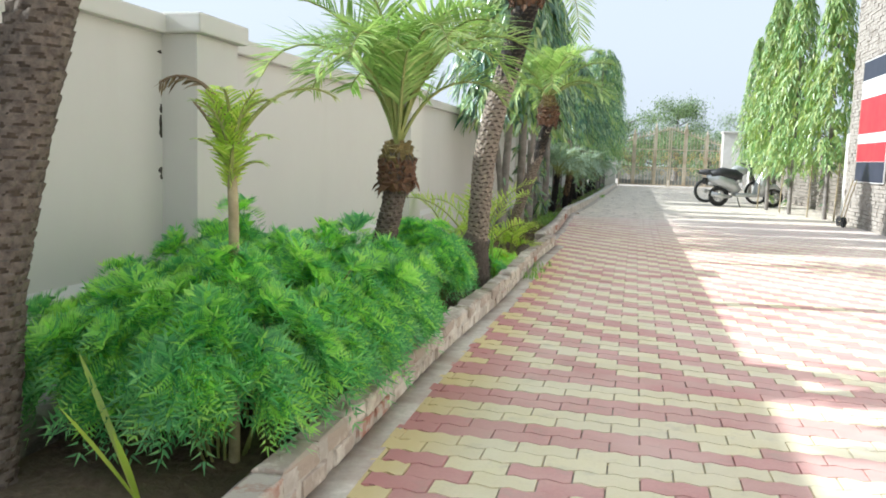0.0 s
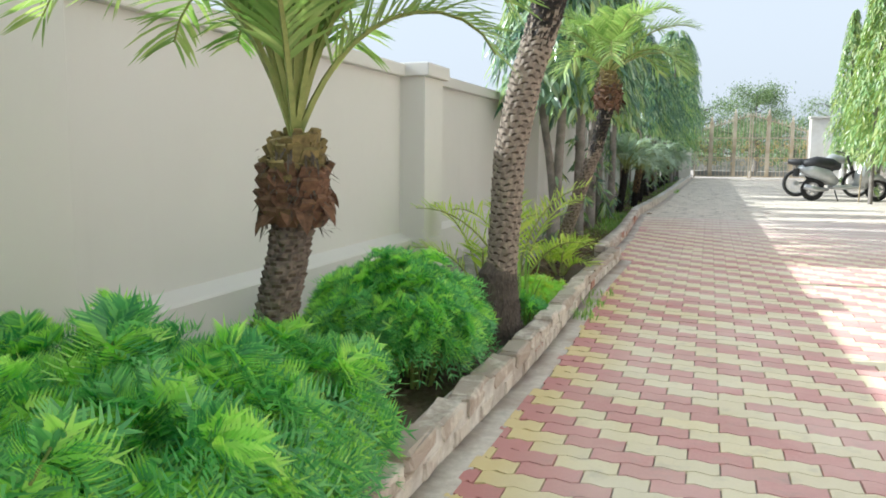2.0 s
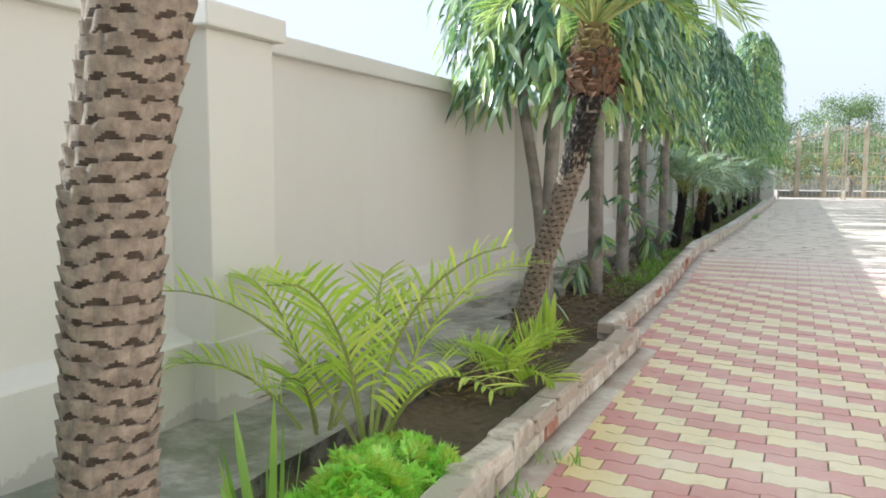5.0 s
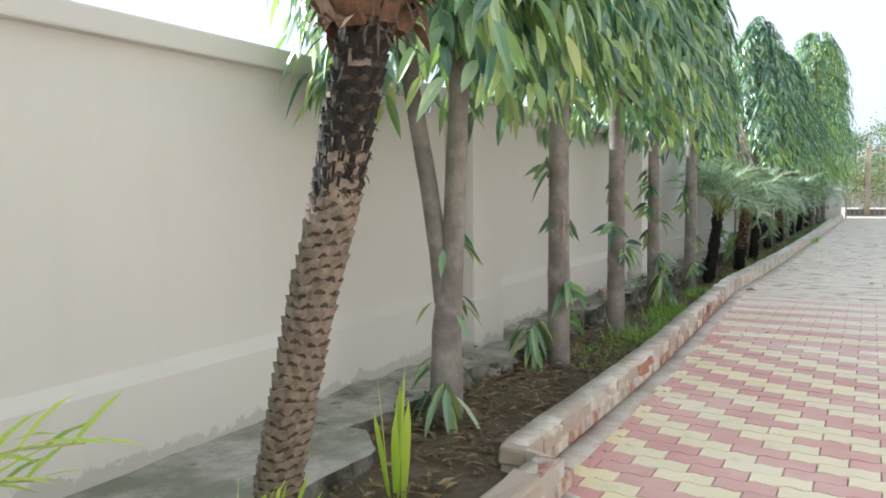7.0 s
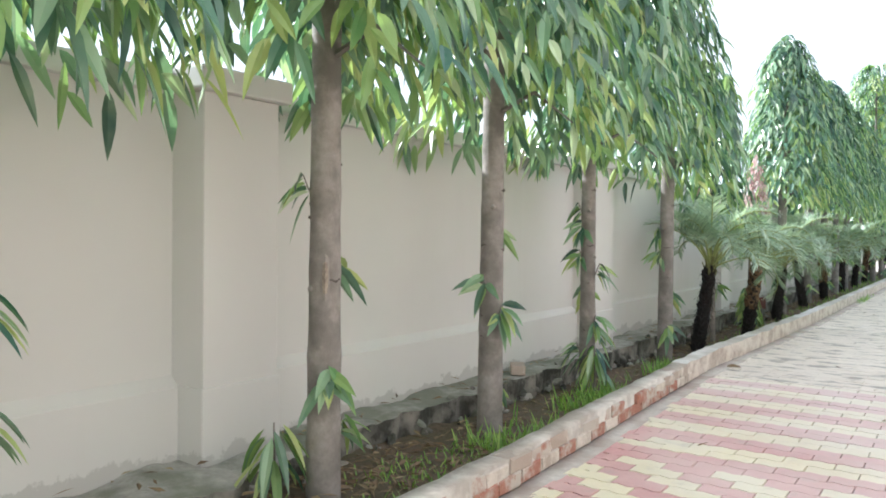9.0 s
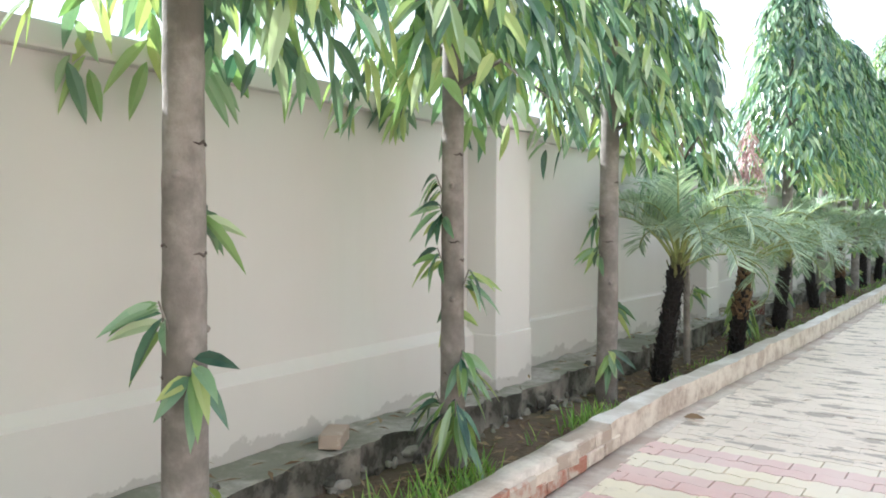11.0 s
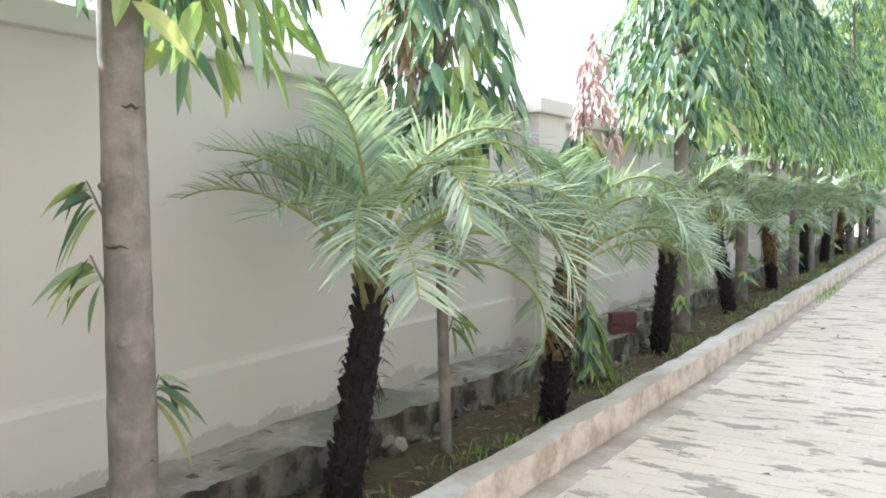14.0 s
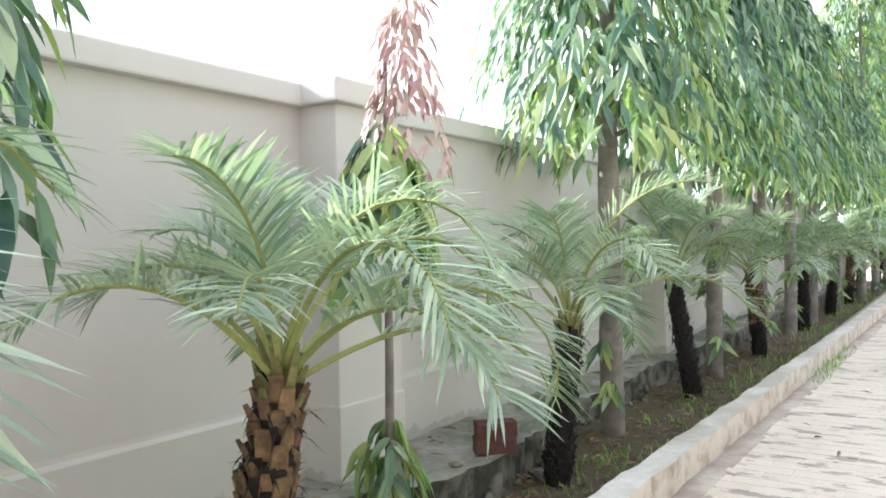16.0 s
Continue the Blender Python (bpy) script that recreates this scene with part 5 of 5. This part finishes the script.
def motorcycle(x, y, turn, s):
    e = empty("motorcycle", x, y, 0.0)
    e.matrix_basis = pose(x, y, 0.0, 0, 0, turn) @ Matrix.Scale(s, 4)
    wheel(e, 0, 0.31, 0.31, 0.04, 18)
    wheel(e, 1.28, 0.31, 0.31, 0.035, 18)
    g = Geo()
    g.tube([(0.55, 0, 0.78), (0.75, 0, 0.86), (1.0, 0, 0.84)], [0.08, 0.14, 0.08], 10)
    g.tube([(0.05, 0, 0.5), (0.35, 0, 0.6), (0.6, 0, 0.62)], [0.05, 0.09, 0.07], 8)
    g.done("tank", M_SILVER, e, True)
    g = Geo()
    g.tube([(-0.2, 0, 0.80), (0.2, 0, 0.78), (0.55, 0, 0.80)], [0.06, 0.10, 0.07], 10)
    g.done("seat", M_BLACK, e, True)
    g = Geo()
    g.tube([(1.28, 0.07, 0.31), (1.08, 0.07, 0.95)], [0.02, 0.02], 7)
    g.tube([(1.28, -0.07, 0.31), (1.08, -0.07, 0.95)], [0.02, 0.02], 7)
    g.tube([(0.92, -0.36, 1.05), (1.06, -0.1, 1.0), (1.06, 0.1, 1.0), (0.92, 0.36, 1.05)], [0.014] * 4, 7)
    g.tube([(0, 0.06, 0.31), (0.55, 0.06, 0.35), (0.9, 0.03, 0.75)], [0.02] * 3, 7)
    g.box(0.45, 0.78, -0.13, 0.13, 0.28, 0.55, bev=0.04)
    g.done("frame", M_BLACK, e)
    tagged(e, "dark motorcycle parked behind the scooter", "motorcycle")


motorcycle(2.42, 26.6, 8, 1.25)

e = empty("hand_trolley", 4.45, 17.6, 0.0)
for dy in (-0.2, 0.2):
    g = Geo()
    g.ring((0, dy, 0.11), (1, 0.2, 0), 0.085, 0.03, 18, 7)
    g.tube([(-0.03, dy, 0.11), (0.03, dy, 0.11)], [0.04, 0.04], 8)
    g.done("wheel", M_TYRE, e, True)
g = Geo()
g.tube([(0, -0.2, 0.11), (0, 0.2, 0.11)], [0.012, 0.012], 6)
for dy in (-0.14, 0.14):
    g.tube([(0, dy, 0.11), (0.1, dy, 0.6), (0.2, dy, 1.0)], [0.012] * 3, 6)
for zz in (0.45, 0.9):
    g.tube([(0.07 + 0.1 * (zz > 0.5), -0.14, zz), (0.07 + 0.1 * (zz > 0.5), 0.14, zz)], [0.01] * 2, 6)
g.done("frame", M_STICK, e)
tagged(e, "small two-wheeled trolley leaning on the clad wall", "trolley")

# a bottle left on the slab behind the bushes
M_BOTTLE = grainy("green_plastic", (0.03, 0.26, 0.14), (0.06, 0.36, 0.20), 8, 0.15, 0.05)
M_CAP = grainy("blue_plastic", (0.015, 0.03, 0.13), (0.025, 0.05, 0.18), 20, 0.35, 0.05)
e = empty("bottle", -2.30, 4.0, 0.108)
g = Geo()
g.tube([(0, 0, 0.0), (0, 0, 0.012), (0, 0, 0.10), (0, 0, 0.11), (0, 0, 0.12), (0, 0, 0.22), (0, 0, 0.27), (0, 0, 0.31), (0, 0, 0.345)], [0.046, 0.052, 0.052, 0.049, 0.052, 0.052, 0.042, 0.022, 0.017], 20)
g.done("body", M_BOTTLE, e, True)
g = Geo()
g.tube([(0, 0, 0.335), (0, 0, 0.338), (0, 0, 0.368), (0, 0, 0.372)], [0.019, 0.021, 0.021, 0.018], 18)
g.done("cap", M_CAP, e)
tagged(e, "green plastic bottle with a dark blue cap standing on the slab", "bottle")

# loose bricks on the footing
def loose_brick(x, y, z, turn, mat, lx, ly, lz, seed):
    rng = random.Random(seed)
    g = Geo()
    g.box(-lx / 2, lx / 2, -ly / 2, ly / 2, 0, lz, bev=0.006)
    g.v = [(a + rng.gauss(0, 0.002), b + rng.gauss(0, 0.002), max(0.0, c + rng.gauss(0, 0.002))) for a, b, c in g.v]
    ob = g.done("loose_brick", mat)
    ob.matrix_basis = pose(x, y, z, 0, 0, turn)
    tagged(ob, "loose brick lying on the concrete footing", "brick", "loose bricks")


loose_brick(-1.94, 23.02, 0.112, 38, M_BRICK_RED, 0.215, 0.105, 0.085, 1)
loose_brick(-1.935, 23.02, 0.198, 43, M_BRICK_RED, 0.21, 0.10, 0.08, 2)
loose_brick(-2.24, 15.75, 0.115, 30, M_BRICK_PL, 0.11, 0.22, 0.07, 3)


# ---- kerb and paving ----
def jittered_brick(seed, lx, ly, lz, bev=0.009, j=0.0027):
    rng = random.Random(seed)
    g = Geo()
    g.box(-lx / 2, lx / 2, -ly / 2, ly / 2, 0, lz, bev=bev)
    vs = [(x + rng.gauss(0, j), y + rng.gauss(0, j), z + rng.gauss(0, j)) for x, y, z in g.v]
    me = bpy.data.meshes.new("brick")
    me.from_pydata(vs, [], g.f)
    return me


tagged(strip("kerb", lambda y: kerb_x(y) - 0.125, lambda y: kerb_x(y) - 0.008, 0.2, 16.8, lambda y: 0.156 if y > 10.75 else 0.146, M_MORTAR, 0.06, 0.012, 0.32, 21), "low kerb of bricks set in pale mortar", "kerb", kind="structure")
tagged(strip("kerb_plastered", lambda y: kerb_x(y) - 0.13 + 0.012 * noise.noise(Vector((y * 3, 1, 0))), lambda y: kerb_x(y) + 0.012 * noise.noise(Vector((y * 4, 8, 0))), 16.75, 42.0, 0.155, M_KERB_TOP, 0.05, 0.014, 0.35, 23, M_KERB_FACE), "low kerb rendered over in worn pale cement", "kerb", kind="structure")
kerb = bpy.data.objects["kerb"]
SHAPES = {}
for mat in (M_BRICK, M_BRICK_PL):
    for k in range(4):
        me = jittered_brick(k, 0.115, 0.222, 0.074)
        me.materials.append(mat)
        SHAPES[mat.name, k] = me
for k in range(4):
    me = jittered_brick(20 + k, 0.125, 0.222, 0.08, 0.02, 0.005)
    me.materials.append(M_BRICK_PL)
    SHAPES["lump", k] = me
rng = random.Random(12)
y, low = 0.3, Geo()
low_box = jittered_brick(9, 0.115, 0.222, 0.07)
while y < 16.7:
    bare = 0.6 if y > 10.5 else 0.22
    sink = 0.016 if y > 10.75 else 0.0
    mat = M_BRICK if rng.random() < bare else M_BRICK_PL
    key = "lump" if y < 10.5 and mat is M_BRICK_PL else mat.name
    L = 1.0 + (0.9 * rng.random() if key == "lump" else 0.0)
    ob = new("brick", SHAPES[key, int(rng.random() * 4)])
    ob.parent = kerb
    y += 0.118 * (L - 1)
    ob.matrix_basis = pose(kerb_x(y) - 0.058 + rng.gauss(0, 0.006), y, 0.082 - sink + rng.gauss(0, 0.005), rng.gauss(0, 1.2), rng.gauss(0, 1.5), rng.gauss(0, 2.2)) @ Matrix.Diagonal((1, L, 1, 1))
    m = pose(kerb_x(y) - 0.056, y + 0.115, 0.004, 0, 0, rng.gauss(0, 0.8))
    low.add([tuple(m @ v.co) for v in low_box.vertices], [list(p.vertices) for p in low_box.polygons], int(rng.random() > bare))
    y += 0.118 * (L - 1) + 0.236
tagged(low.done("lower_course", [M_BRICK, M_BRICK_PL], kerb), kind="stuff")
tagged(strip("cement_strip", lambda y: kerb_x(y) - 0.01, lambda y: kerb_x(y) + 0.125, 0.2, 42.0, 0.001, M_CEMENT, 0.1, 0.004, 0.08, 31), "narrow grey cement strip between kerb and paving", "strip", kind="structure")

PL, PW = 0.25, 0.125
g = Geo()
g.box(-1.3, 5.45, -9.0, 43.0, -0.18, -0.012)
paving = tagged(g.done("pavement", M_JOINT), "forecourt of interlocking red and yellow concrete pavers", "paving", kind="structure")
g = Geo()
g.box(-3.0, 8.0, 43.0, 62.0, -0.18, -0.004)
tagged(g.done("road", M_CEMENT), "pale concrete road beyond the gate", "road", kind="structure")


g = Geo()
g.box(kerb_x(20) - 0.1, 5.44, 17.26, 42.9, -0.05, -0.0035)
tagged(g.done("dust_layer", M_PAV_GREY), "pale dust filling the joints of the grey pavers", "dust", kind="structure")


def paver_outline(inset, amp=0.011):
    xs = [0, PL / 8, 3 * PL / 8, 5 * PL / 8, 7 * PL / 8, PL]
    wave = [0, amp, -amp, amp, -amp, 0]
    h, i = PW / 2 - inset, inset
    lower = [(min(max(x, i), PL - i) - PL / 2, w - h) for x, w in zip(xs, wave)]
    upper = [(min(max(x, i), PL - i) - PL / 2, w + h) for x, w in zip(xs, wave)]
    return lower + upper[::-1]


OUT, TOP = paver_outline(0.0012), paver_outline(0.0042)
NO = len(OUT)
PFACES = [[NO + k for k in range(NO)]] + [[k, (k + 1) % NO, NO + (k + 1) % NO, NO + k] for k in range(NO)]


def paver_verts():
    return [(x, y, -0.02) for x, y in OUT] + [(x, y, 0.0) for x, y in TOP]


PAVERS = {}
for mat in (M_PAV_RED, M_PAV_YEL, M_PAV_GREY):
    me = bpy.data.meshes.new("paver")
    me.from_pydata(paver_verts(), [], PFACES)
    me.materials.append(mat)
    PAVERS[mat.name] = me
PMATS = [M_PAV_RED, M_PAV_YEL, M_PAV_GREY]
BANDS = "RRYYRRYYRRYY"


def paver_colour(i, j, y):
    """0 red, 1 yellow, 2 grey: stepped diagonals, striped bands across, plain grey at the far end."""
    if y < 3.742:
        k = int((3.742 - y) / PW)
        if k < len(BANDS):
            return 0 if BANDS[k] == "R" else 1
        return (i + (k // 2)) % 2
    if y < 14.4:
        return (i + 1) % 2
    if y < 17.25:
        return int((y - 14.4) / PW) // 2 % 2
    return 2


rng = random.Random(77)
rest, near = Geo(), 0
FAR_BLOCK = [(sx * (PL / 2 - d), sy * (PW / 2 - d), z) for d, z in ((0.002, -0.02), (0.007, 0.0)) for sx, sy in ((-1, -1), (1, -1), (1, 1), (-1, 1))]
FAR_FACES = [(4, 5, 6, 7)] + [(k, (k + 1) % 4, 4 + (k + 1) % 4, 4 + k) for k in range(4)]
base = paver_verts()
for j in range(int(-1.6 / PW), int(42.9 / PW)):
    y = j * PW + 0.055
    start = kerb_x(y) + 0.10
    for i in range(-40, 80):
        x = i * PL - j * PL / 2 % (2 * PL)
        if x < start - PL * 0.35 or x > 5.3:
            continue
        cut = max(0.0, start - (x - PL / 2))  # pieces trimmed at the kerb
        c = paver_colour(i, j, y)
        if rng.random() < 0.012 and c < 2:
            c = 1 - c
        m = pose(x, y, rng.gauss(0, 0.0011), rng.gauss(0, 0.35), rng.gauss(0, 0.25), rng.gauss(0, 0.3))
        if cut > 0:
            m = pose(cut / 2, 0, 0) @ m @ Matrix.Diagonal(((PL - cut) / PL, 1, 1, 1))
        if 2.3 < y < 4.7 and x < 2.6 and near < 300:
            near += 1
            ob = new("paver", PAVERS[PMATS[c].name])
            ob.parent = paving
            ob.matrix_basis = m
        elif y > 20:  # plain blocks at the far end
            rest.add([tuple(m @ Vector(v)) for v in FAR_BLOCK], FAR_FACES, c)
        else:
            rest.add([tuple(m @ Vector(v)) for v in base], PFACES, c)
tagged(rest.done("paver_field", PMATS, paving), kind="stuff")
